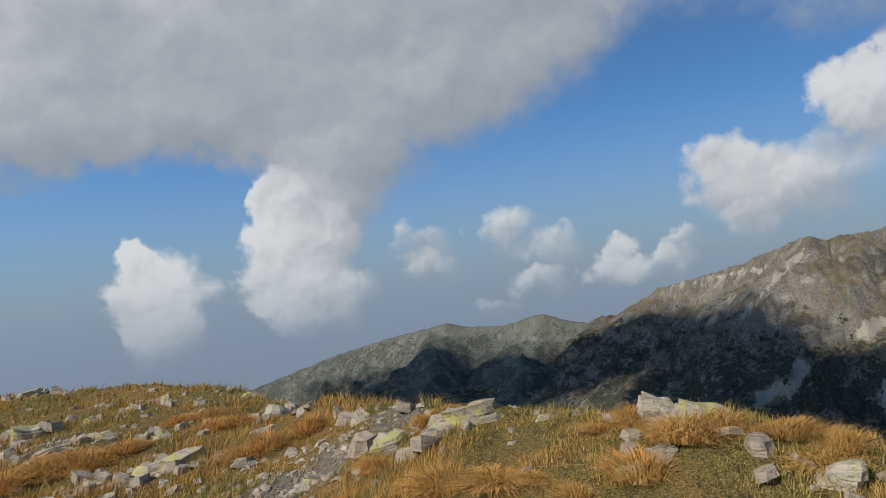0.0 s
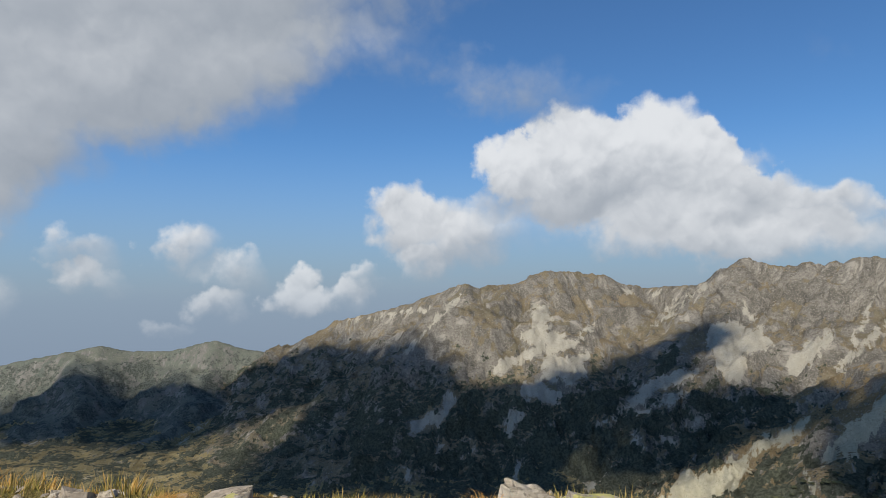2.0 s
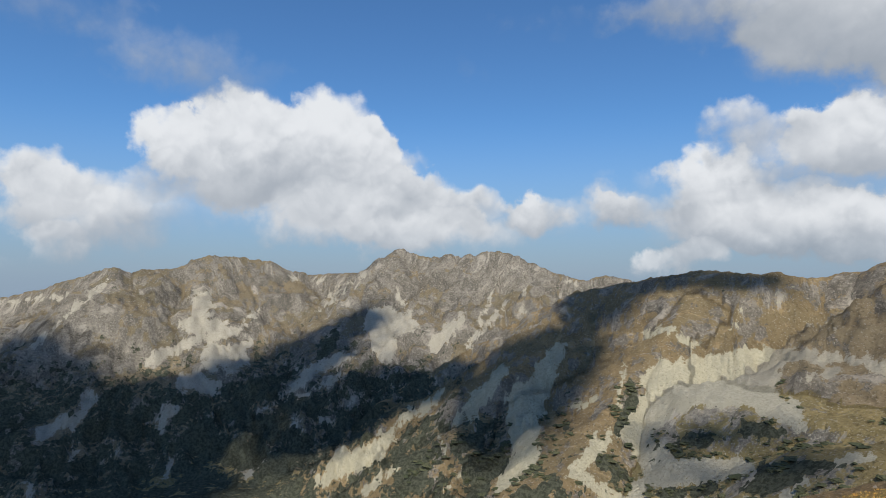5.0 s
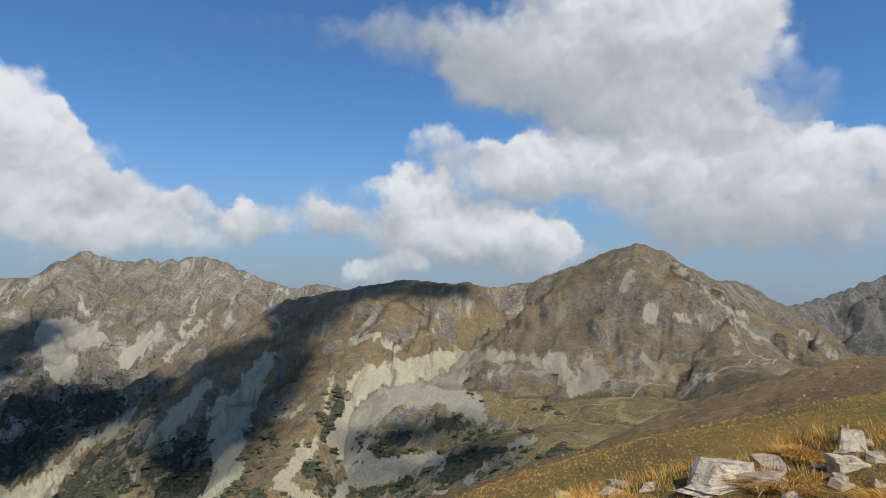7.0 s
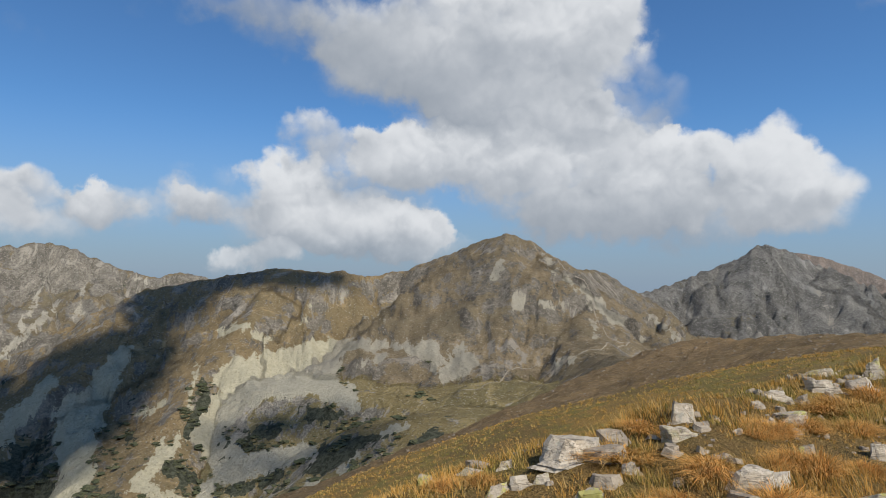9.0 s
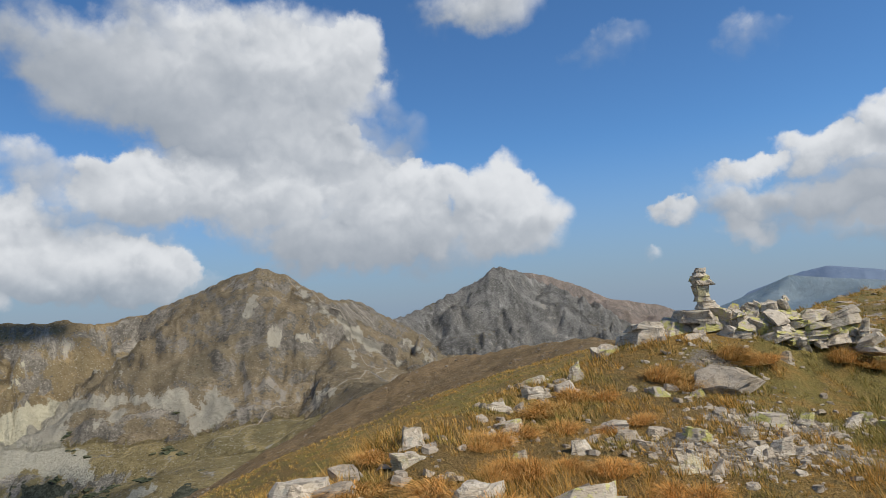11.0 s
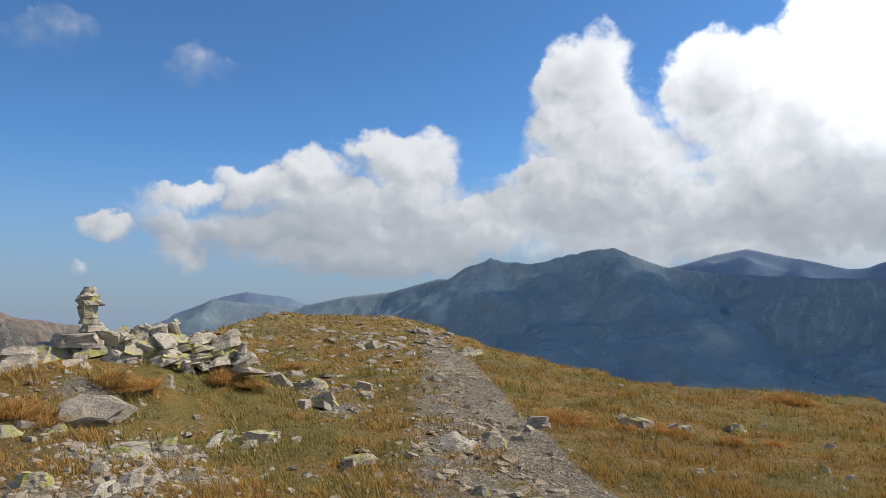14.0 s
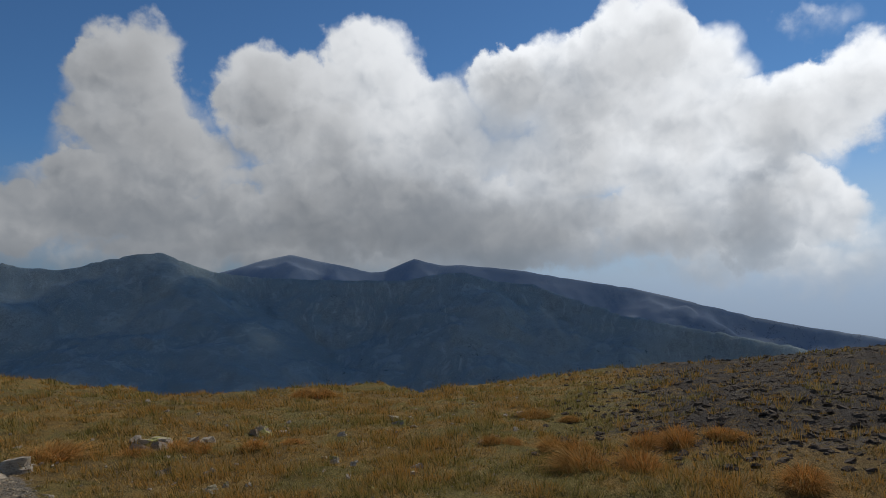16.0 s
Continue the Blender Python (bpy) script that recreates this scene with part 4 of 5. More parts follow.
# ---- stones, turf and the cairn on the summit ----
def stone_material(name, pale, dark, lichen):
    m, n = material(name)
    at = n.node("ShaderNodeTexCoord").outputs["Object"]
    rnd = n.node("ShaderNodeObjectInfo").outputs["Random"]
    at = n.vec("ADD", at, n.node("ShaderNodeCombineXYZ", (n.math("MULTIPLY", rnd, 37.0), rnd, 0.0)).outputs[0])
    wide, mid, fine = n.noise(at, 3.0, 4.0, 0.6), n.noise(at, 13.0, 6.0, 0.7), n.noise(at, 70.0, 4.0, 0.75)
    layer = n.noise(n.vec("MULTIPLY", at, (3.0, 3.0, 30.0)), 1.0, 5.0, 0.65, 0.5)
    color = n.mix(n.ramp(wide, 0.35, 0.65), pale, [c * k for c, k in zip(pale, (0.80, 0.75, 0.68))])
    color = n.mix(n.math("MULTIPLY", n.ramp(layer, 0.53, 0.64), 0.5), color, dark)
    color = n.mix(n.math("MULTIPLY", n.ramp(mid, 0.55, 0.61), 0.7), color, dark)
    color = n.mix(n.math("MULTIPLY", n.ramp(n.noise(at, 6.0, 5.0, 0.7), 0.56, 0.62), 0.6), color, [min(0.8, c * 1.25) for c in pale])
    color = n.mix(n.math("MULTIPLY", n.ramp(fine, 0.56, 0.64), 0.2), color, [min(0.8, c * 1.3) for c in pale])
    color = n.mix(n.math("MULTIPLY", n.ramp(fine, 0.44, 0.36), 0.25), color, dark)
    # each stone has its own tone
    color = n.mix(n.math("MULTIPLY", n.ramp(rnd, 0.3, 0.9), 0.35), color, [c * k for c, k in zip(pale, (0.62, 0.60, 0.60))])
    # cracks run along the zero lines of two noises
    split = n.math("ABSOLUTE", n.math("SUBTRACT", n.noise(at, 4.5, 3.0, 0.6, 0.8), 0.5))
    seam = n.math("ABSOLUTE", n.math("SUBTRACT", n.noise(n.vec("MULTIPLY", at, (1.5, 1.5, 9.0)), 1.6, 3.0, 0.6), 0.5))
    crack = n.math("MINIMUM", split, seam)
    color = n.mix(n.math("MULTIPLY", n.ramp(crack, 0.009, 0.001), n.ramp(wide, 0.42, 0.65, 0.1, 0.85)), color, [c * 0.6 for c in dark])
    spots = n.math("MULTIPLY", n.ramp(n.math("ADD", n.noise(at, 8.0, 4.0, 0.65), n.math("MULTIPLY", fine, 0.3)), 0.66, 0.70), n.ramp(rnd, 0.35, 0.65))
    color = n.mix(n.math("MULTIPLY", spots, lichen), color, (0.50, 0.47, 0.13))
    grey = n.ramp(n.noise(at, 17.0, 3.0, 0.6), 0.60, 0.64)
    color = n.mix(n.math("MULTIPLY", grey, lichen * 0.45), color, (0.42, 0.43, 0.36))
    rise = n.math("ADD", n.math("ADD", mid, layer), n.math("MULTIPLY_ADD", n.ramp(crack, 0.0, 0.02), 0.2, n.math("MULTIPLY", fine, 0.4)))
    finish(n, color, 0.9, rise, 0.8, 0.03, 0.1)
    return m


MAT_STONE = stone_material("lichened_schist", (0.57, 0.505, 0.405), (0.16, 0.135, 0.105), 0.8)
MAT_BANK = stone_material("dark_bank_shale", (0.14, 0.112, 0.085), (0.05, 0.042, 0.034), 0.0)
MAT_SHALE = stone_material("loose_shale", (0.52, 0.45, 0.35), (0.20, 0.17, 0.13), 0.0)
MAT_GRAVEL = stone_material("trodden_gravel", (0.50, 0.41, 0.285), (0.19, 0.15, 0.10), 0.0)
MAT_DULL = stone_material("weathered_brown_stone", (0.33, 0.28, 0.215), (0.15, 0.125, 0.095), 0.0)


def grass_material(name, greens, straws):
    m, n = material(name)
    geo = n.node("ShaderNodeNewGeometry").outputs
    isle = geo["Random Per Island"]
    wide = n.math("MULTIPLY_ADD", n.noise(geo["Position"], 0.16, 3.0, 0.6), 0.4, n.math("MULTIPLY", n.noise(geo["Position"], 1.1, 4.0, 0.65), 0.6))
    patch = n.ramp(n.math("ADD", wide, n.math("MULTIPLY_ADD", isle, 0.12, -0.06)), 0.43, 0.52)
    color = n.mix(patch, greens, straws)
    color = n.mix(n.math("MULTIPLY", n.ramp(isle, 0.62, 0.9), 0.85), color, (0.62, 0.45, 0.19))
    color = n.mix(n.ramp(isle, 0.40, 0.10), color, [c * 0.4 for c in greens])
    diffuse = n.node("ShaderNodeBsdfDiffuse", {"Color": color, "Roughness": 0.6})
    through_leaf = n.node("ShaderNodeBsdfTranslucent", {"Color": color})
    both = n.node("ShaderNodeMixShader", (0.2, diffuse.outputs[0], through_leaf.outputs[0]))
    n.node("ShaderNodeOutputMaterial", (both.outputs[0],))
    return m


MAT_GRASS = grass_material("short_alpine_grass", (0.38, 0.315, 0.09), (0.62, 0.35, 0.09))
MAT_TUFT = grass_material("rusty_tussock_grass", (0.60, 0.34, 0.10), (0.76, 0.40, 0.115))


def fast_mesh(name, verts, faces, mat, smooth=False):
    """A mesh from arrays; all faces have the same number of corners."""
    mesh = bpy.data.meshes.new(name)
    verts, faces = np.asarray(verts, np.float32), np.asarray(faces, np.int32)
    mesh.vertices.add(len(verts))
    mesh.vertices.foreach_set("co", verts.ravel())
    mesh.loops.add(faces.size)
    mesh.loops.foreach_set("vertex_index", faces.ravel())
    mesh.polygons.add(len(faces))
    mesh.polygons.foreach_set("loop_start", np.arange(0, faces.size, faces.shape[1], dtype=np.int32))
    mesh.polygons.foreach_set("use_smooth", np.full(len(faces), smooth))
    mesh.update(calc_edges=True)
    mesh.materials.append(mat)
    return mesh


def part(name, mesh, parent, matrix, label=""):
    ob = new(name, mesh)
    ob.parent, ob.matrix_basis = parent, matrix
    return tagged(ob, label)


def stone_mesh(seed, w, d, h, mat, blocky=0.6):
    """A broken piece of schist about w x d x h, its middle at the origin: beds with ragged edges, one on the other.
    blocky: from about 0.3, a slab with an even top, to 0.9, a hump."""
    rnd = random.Random(seed)
    bm = bmesh.new()
    corners = rnd.randint(6, 9)
    turn = rnd.uniform(0, 1)
    plan = []
    for k in range(corners):
        a = 2 * math.pi * (k + turn + rnd.uniform(-0.3, 0.3)) / corners
        c, q = math.cos(a), math.sin(a)
        reach = rnd.uniform(0.72, 1.15)
        plan.append((c * reach * w / 2, q * reach * d / 2))
    beds = 2 if h < 0.12 else 3
    cuts = sorted([rnd.uniform(0.08, 0.92) for _ in range(beds - 1)])
    levels = [0.0] + cuts + [1.0]
    lean = (rnd.uniform(-0.2, 0.2) * w, rnd.uniform(-0.2, 0.2) * d)
    taper = 0.12 + 0.34 * blocky
    wedge = rnd.uniform(-0.35, 0.35) * blocky
    rings = []
    for lo, hi in zip(levels, levels[1:]):
        mid = (lo + hi) / 2
        full = 1 - (0.75 * blocky * max(0.0, mid - 0.25)) ** 1.5
        step = full * rnd.uniform(0.95, 1.03)
        sx, sy = rnd.uniform(-0.03, 0.03) * w, rnd.uniform(-0.03, 0.03) * d
        for level, trim in ((lo, 1.0), (hi, rnd.uniform(0.93, 1.0))):
            ring = []
            for px, py in plan:
                k = step * trim * rnd.uniform(0.92, 1.08) * (1 - taper * level * rnd.uniform(0.6, 1.3))
                z = (level - 0.5) * h * (1 + wedge * px / (w / 2))
                ring.append(bm.verts.new((px * k + sx + lean[0] * level, py * k + sy + lean[1] * level, z)))
            rings.append(ring)
    for low, high in zip(rings, rings[1:]):
        for k in range(corners):
            j = (k + 1) % corners
            bm.faces.new((low[k], low[j], high[j], high[k]))
    bm.faces.new(rings[0][::-1])
    bm.faces.new(rings[-1])
    bmesh.ops.triangulate(bm, faces=[f for f in bm.faces if len(f.verts) > 4])
    bmesh.ops.subdivide_edges(bm, edges=bm.edges[:], cuts=1, use_grid_fill=True)
    bmesh.ops.subdivide_edges(bm, edges=[e for e in bm.edges if e.calc_length() > 0.2 * w], cuts=1, use_grid_fill=True)
    off = Vector((seed * 1.7 % 50, seed * 0.9 % 31, 0))
    for v in bm.verts:
        p = v.co.copy()
        k = 0.22 * noise.noise(p * (3.0 / w) + off) + 0.10 * noise.noise(p * (8.0 / w) + off) + 0.04 * noise.noise(p * (19.0 / w) + off)
        v.co = Vector((p.x * (1 + k), p.y * (1 + k), p.z + 0.9 * k * h * (0.4 + p.z / h)))
    bmesh.ops.triangulate(bm, faces=bm.faces[:])
    bmesh.ops.recalc_face_normals(bm, faces=bm.faces[:])
    mesh = bpy.data.meshes.new("stone")
    bm.to_mesh(mesh)
    bm.free()
    mesh.materials.append(mat)
    return mesh


# place, width and height of the single rocks, and of the tussocks
ROCKS_A = [(3.97, 1.6, 0.40, 0.15), (3.89, 1.3, 0.42, 0.12), (3.8, 2.94, 0.49, 0.15), (4.4, 5.25, 0.25, 0.18), (3.57, 3.63, 0.71, 0.24), (4.02, 4.49, 0.28, 0.22), (5.07, 7.18, 0.65, 0.2), (3.4, 11.07, 0.97, 0.34), (3.68, 9.28, 0.56, 0.17), (3, 9.02, 0.7, 0.18), (2.71, 9.83, 0.47, 0.26), (5.28, 10.62, 0.44, 0.22), (4.05, 8.3, 0.51, 0.24), (4.19, 11.05, 0.44, 0.2), (4.28, 11.98, 0.35, 0.14), (5.26, 12.77, 0.38, 0.13), (4.86, 10.93, 0.44, 0.13), (3.29, 6.49, 0.88, 0.24), (2.95, 6.63, 0.6, 0.16), (2.58, 6.71, 0.47, 0.2), (2.91, 7.49, 0.22, 0.1), (5.96, 9.32, 0.41, 0.12)]
ROCKS_B = [(5.89, 19.61, 1.14, 0.3), (6.2, 10.29, 0.33, 0.09), (3.94, 2.44, 0.24, 0.05), (4, 2.23, 0.11, 0.03), (3.25, 1.57, 0.23, 0.08), (3.49, 0.64, 0.33, 0.12), (3.15, 4.25, 0.29, 0.15), (3.4, 4.57, 0.16, 0.07), (3.52, 2.49, 0.08, 0.03), (3.13, 2.14, 0.11, 0.05), (4.3, 6.67, 0.22, 0.09), (3.52, 3.05, 0.47, 0.08), (3.66, -3.95, 0.69, 0.24), (3.09, -4.96, 0.34, 0.24), (3.01, -4.65, 0.37, 0.11), (4.18, -3.76, 0.2, 0.1), (4.45, -3.63, 0.25, 0.06), (1.62, -3.76, 0.83, 0.38), (3.18, -3.88, 0.18, 0.13), (3.83, -3.37, 0.27, 0.11), (3.96, -3.22, 0.26, 0.13), (3.3, -3.31, 0.29, 0.1)]
ROCKS_C = [(4.8, -3.51, 0.23, 0.11), (3.69, -3.47, 0.18, 0.09), (2.36, -3.85, 0.52, 0.16), (1.45, -6.07, 0.44, 0.14), (1.67, -5.28, 0.34, 0.17), (1.15, -5.48, 0.35, 0.09), (0.67, -5.73, 0.36, 0.15), (0.81, -4.85, 0.42, 0.18), (2.4, -5.41, 0.35, 0.07), (2.28, -7.18, 0.44, 0.16), (2.37, -8.07, 0.45, 0.11), (2.6, -6.53, 0.34, 0.14), (1.96, -7.47, 0.38, 0.15), (1.84, -8.07, 0.29, 0.33), (2.43, -5.83, 0.37, 0.09), (2.19, -4.96, 0.21, 0.09), (0.88, -7.47, 0.31, 0.12), (2.37, -5.63, 0.34, 0.17), (-0.08, -6.58, 0.46, 0.14), (-0.47, -6.78, 0.24, 0.23), (-0.95, -7.04, 0.29, 0.2)]
ROCKS_D = [(-1.49, -7.24, 0.56, 0.17), (0.24, -5.91, 0.35, 0.18), (0.05, -5.56, 0.39, 0.14), (0.25, -5.4, 0.33, 0.15), (0.74, -5.17, 0.31, 0.11), (-3.38, -11.52, 0.59, 0.36), (-3.7, -10.89, 0.68, 0.25), (-3.2, -9.22, 0.59, 0.2), (-4.31, -9.99, 0.65, 0.17), (-4.44, -10.48, 0.23, 0.2), (-2.11, -5.75, 0.45, 0.14), (-0.86, -9.04, 0.27, 0.2), (-1.23, -9.5, 0.24, 0.21), (0.47, -7.53, 0.22, 0.12), (0.73, -7.71, 0.19, 0.12), (-2.82, -14.1, 0.42, 0.17), (-8.16, -17.72, 0.94, 0.19), (-3.21, -5.55, 0.58, 0.32), (-3.51, -5.37, 0.45, 0.19), (-4.73, -6.11, 0.46, 0.17), (-4.33, -6.05, 0.22, 0.1), (-6.64, -5.87, 0.56, 0.19)]
ROCKS_E = [(-8.07, -5.34, 0.48, 0.21), (-5.28, -4.16, 0.17, 0.08), (-4.22, -2.64, 0.1, 0.07), (-5.3, -4.73, 0.14, 0.06), (-4.79, -3.76, 0.12, 0.06), (-4.41, -3.33, 0.17, 0.07), (-6.19, -3.25, 0.14, 0.06), (-7.61, -3.87, 0.17, 0.08), (-8.82, -3.59, 0.28, 0.07), (-2.4, -4.1, 0.24, 0.12), (-2.72, -3.79, 0.29, 0.08), (-1.63, -7.54, 0.52, 0.13), (-1.12, -7.4, 0.36, 0.16), (-5.05, -8.03, 0.19, 0.07), (-1.52, -5.67, 0.14, 0.08), (-6.18, -10.57, 0.47, 0.14), (-10.59, -15.66, 0.9, 0.16), (-14.18, -23.95, 1.05, 0.24), (-5.04, -6.82, 0.17, 0.1), (-4.65, -2.1, 0.08, 0.04), (-5.62, -2.13, 0.12, 0.04), (-9.68, -1.87, 0.2, 0.07)]
ROCKS_F = [(-9.25, -3.73, 0.37, 0.08), (-5.86, -2.18, 0.15, 0.04), (-6.36, -3.31, 0.14, 0.05), (-5.98, -2.91, 0.08, 0.06), (-5.46, -4.27, 0.16, 0.08), (-4.93, -3.86, 0.18, 0.08), (-5.07, -3.81, 0.12, 0.07), (-5.37, -4.79, 0.2, 0.06), (-4.93, -2.19, 0.1, 0.04), (-5.18, -3.61, 0.1, 0.05)]
TUFTS_A = [(3.86, 5.52, 0.94, 0.37), (3.69, 1.12, 0.54, 0.18), (3.7, 1.38, 0.37, 0.15), (3.9, 1.78, 0.32, 0.16), (4.45, 7.67, 0.74, 0.25), (3.01, 2.46, 0.54, 0.22), (3.29, 1.45, 0.33, 0.17), (3.95, 3.65, 0.4, 0.11), (4.76, 8.78, 0.65, 0.23), (2.95, 8.02, 1.19, 0.32), (2.44, 7.87, 1.14, 0.31), (3.71, 0.59, 0.35, 0.14), (3.93, 2.05, 0.29, 0.08), (3.77, 0.86, 0.29, 0.09), (3.05, 3.41, 0.34, 0.13), (3.06, 1.91, 0.27, 0.1), (3.29, -4.32, 0.45, 0.25), (2.58, -4.15, 0.42, 0.28), (2.17, -4.44, 0.39, 0.19), (2.09, -5.85, 0.49, 0.18), (4.35, -3.32, 0.33, 0.14), (1.85, -4.61, 0.4, 0.2)]
TUFTS_B = [(1.38, -4.54, 0.44, 0.2), (3.47, -4.84, 0.33, 0.17), (2.5, -5.13, 0.33, 0.11), (0.89, -4.22, 0.46, 0.18), (2.1, -3.67, 0.33, 0.17), (2.77, -3.44, 0.41, 0.16), (0.64, -7.91, 0.85, 0.42), (-0.34, -9.05, 0.8, 0.4), (-1.88, -9.36, 0.76, 0.47), (-4.18, -13.52, 0.55, 0.33), (1.62, -7.23, 0.5, 0.21), (1.96, -6.71, 0.4, 0.27), (1.18, -6.11, 0.48, 0.18), (2.52, -5.15, 0.42, 0.21), (2.22, -6.36, 0.38, 0.25), (-5.51, -6.41, 0.42, 0.25), (-12.4, -6.96, 0.83, 0.28), (-6.49, -5.44, 0.51, 0.22), (-6.03, -5.72, 0.33, 0.21), (-9.43, -1.48, 0.36, 0.21), (-9.29, -1.09, 0.44, 0.19), (-7.18, -1.67, 0.35, 0.15)]
TUFTS_C = [(-5.99, -0.34, 0.57, 0.28), (-6.65, -0.83, 0.51, 0.25), (-7.15, 0.17, 0.54, 0.27), (-6.87, -4.46, 0.46, 0.19), (-7.33, 0.86, 0.41, 0.17), (-5.55, 1.14, 0.48, 0.21)]
HEAP_A = [(0.88, -9.79, 0.77, 0.9, 0.31), (0.43, -9.87, 0.89, 0.82, 0.25), (1.51, -9.49, 0.44, 0.66, 0.35), (1.07, -9.49, 0.64, 0.52, 0.17), (-0.18, -10.0, 1.1, 0.56, 0.24), (-0.45, -9.76, 0.92, 0.45, 0.24), (-0.75, -9.91, 1.12, 0.37, 0.2), (-0.81, -9.8, 0.97, 0.55, 0.2), (-1.19, -9.92, 1.04, 0.47, 0.17), (-1.1, -9.74, 0.88, 0.55, 0.17), (-1.51, -9.95, 1.05, 0.57, 0.15), (-1.75, -9.88, 0.94, 0.66, 0.19), (-1.53, -9.74, 0.86, 0.56, 0.13)]
HEAP_B = [(-1.84, -9.75, 0.86, 0.47, 0.15), (-0.45, -9.56, 0.78, 0.53, 0.18), (-0.88, -9.58, 0.77, 0.54, 0.16), (-1.23, -9.61, 0.77, 0.45, 0.13), (-0.24, -9.59, 0.82, 0.36, 0.2), (-2.04, -9.58, 0.86, 0.23, 0.17), (-0.46, -9.96, 1.25, 0.19, 0.09), (-0.63, -9.93, 1.22, 0.22, 0.13), (-1.14, -9.93, 1.23, 0.22, 0.15), (-1.15, -9.93, 1.35, 0.12, 0.08), (-0.05, -9.72, 1.0, 0.36, 0.18), (0.14, -9.64, 0.85, 0.36, 0.16), (0.25, -9.45, 0.77, 0.44, 0.14)]
CAIRN = [(0.13, -9.92, 1.11, 0.78, 0.16), (-0.02, -9.9, 1.3, 0.35, 0.11), (-0.02, -9.9, 1.41, 0.31, 0.23), (-0.04, -9.9, 1.64, 0.42, 0.07), (0.01, -9.91, 1.71, 0.33, 0.07), (-0.01, -9.9, 1.78, 0.27, 0.06), (0.0, -9.9, 1.84, 0.19, 0.06)]


def build_rocks():
    rnd = random.Random(5)
    for k, (x, y, w, h) in enumerate(ROCKS_A + ROCKS_B + ROCKS_C + ROCKS_D + ROCKS_E + ROCKS_F):
        if math.degrees(math.atan2(x, y)) < 48 and y > 0:
            w, h = 0.78 * w, 0.75 * h
        tall = h * (1.12 if h / w < 0.42 else 0.95)
        flat = h / w < 0.42
        rock = new("rock", stone_mesh(100 + k, w * 1.05, w * (rnd.uniform(0.4, 0.65) if flat else rnd.uniform(0.35, 0.55)), tall, MAT_STONE, rnd.uniform(0.45, 0.75) if flat else rnd.uniform(0.8, 1.0)))
        rock.matrix_world = pose(x, y, ground_z(x, y) + 0.10 * tall, rnd.uniform(-14, 8) - (0 if flat else 12), rnd.uniform(-14, 14), rnd.uniform(-25, 25) - math.degrees(math.atan2(x, y)))
        big = "large" if w > 0.6 else "small" if w < 0.22 else "weathered"
        form = "flat grey schist slab sunk in the turf" if flat else "grey lichened rock standing out of the turf"
        tagged(rock, big + " " + form, "rock", "rocks on the summit")


def build_leaning_slab():
    slab = new("leaning_slab", stone_mesh(97, 0.92, 0.5, 0.13, MAT_SHALE, 0.2))
    slab.matrix_world = pose(0.07, -7.74, ground_z(0.07, -7.74) + 0.18, -46, 8, -6)
    tagged(slab, "thin pale beige slab leaning in the turf below the cairn", "rock", "rocks on the summit")


def build_cairn():
    base = CAIRN[0]
    cairn = tagged(new("cairn"), "balanced cairn of seven flat grey stones on a slab", "cairn")
    cairn.location = (base[0], base[1], base[2] - 0.08)
    cairn_z = cairn.location.copy()
    for k, (x, y, z, w, h) in enumerate(CAIRN):
        mesh = stone_mesh(300 + k, w * 1.02, w * (0.7 if k != 2 else 0.85), h * 1.12, MAT_STONE, 0.2)
        part(("base_slab", "foot_stone", "standing_block", "broad_slab", "flat_stone", "flat_stone", "cap_stone")[k], mesh, cairn, pose(x - cairn_z.x, y - cairn_z.y, z + h / 2 - cairn_z.z, (k * 37 % 7) - 3, (k * 53 % 7) - 3, (k * 71 % 40) - 20))


def build_heap():
    heap = tagged(new("stone_heap"), "loose heap of grey slabs round the foot of the cairn", "stone heap")
    rnd = random.Random(11)
    heap.location = (-0.5, -9.8, 0.5)
    for k, (x, y, z, w, h) in enumerate(HEAP_A + HEAP_B):
        deep = rnd.uniform(0.5, 0.9)
        part("stone", stone_mesh(400 + k, w * 1.05, w * deep, h * 1.2, MAT_STONE, rnd.uniform(0.3, 0.7)), heap,
             pose(x + 0.5, y + 9.8, z - 0.5 + h * 0.4, rnd.uniform(-24, 16), rnd.uniform(-24, 24), rnd.uniform(-60, 60)))
        # the broken slabs below, down to the ground
        low = ground_z(x, y)
        zz = z - 0.08
        while zz > low - 0.02:
            for j in range(2):
                ww, hh = rnd.uniform(0.22, 0.62), rnd.uniform(0.05, 0.15)
                part("stone", stone_mesh(500 + k * 17 + j + int(zz * 50), ww, ww * rnd.uniform(0.45, 0.9), hh, MAT_STONE, rnd.uniform(0.3, 0.8)), heap,
                     pose(x + rnd.uniform(-0.28, 0.28) + 0.5, y + rnd.uniform(-0.1, 0.3) + 9.8, zz - 0.5, rnd.uniform(-34, 20), rnd.uniform(-30, 30), rnd.uniform(-90, 90)))
            zz -= 0.15


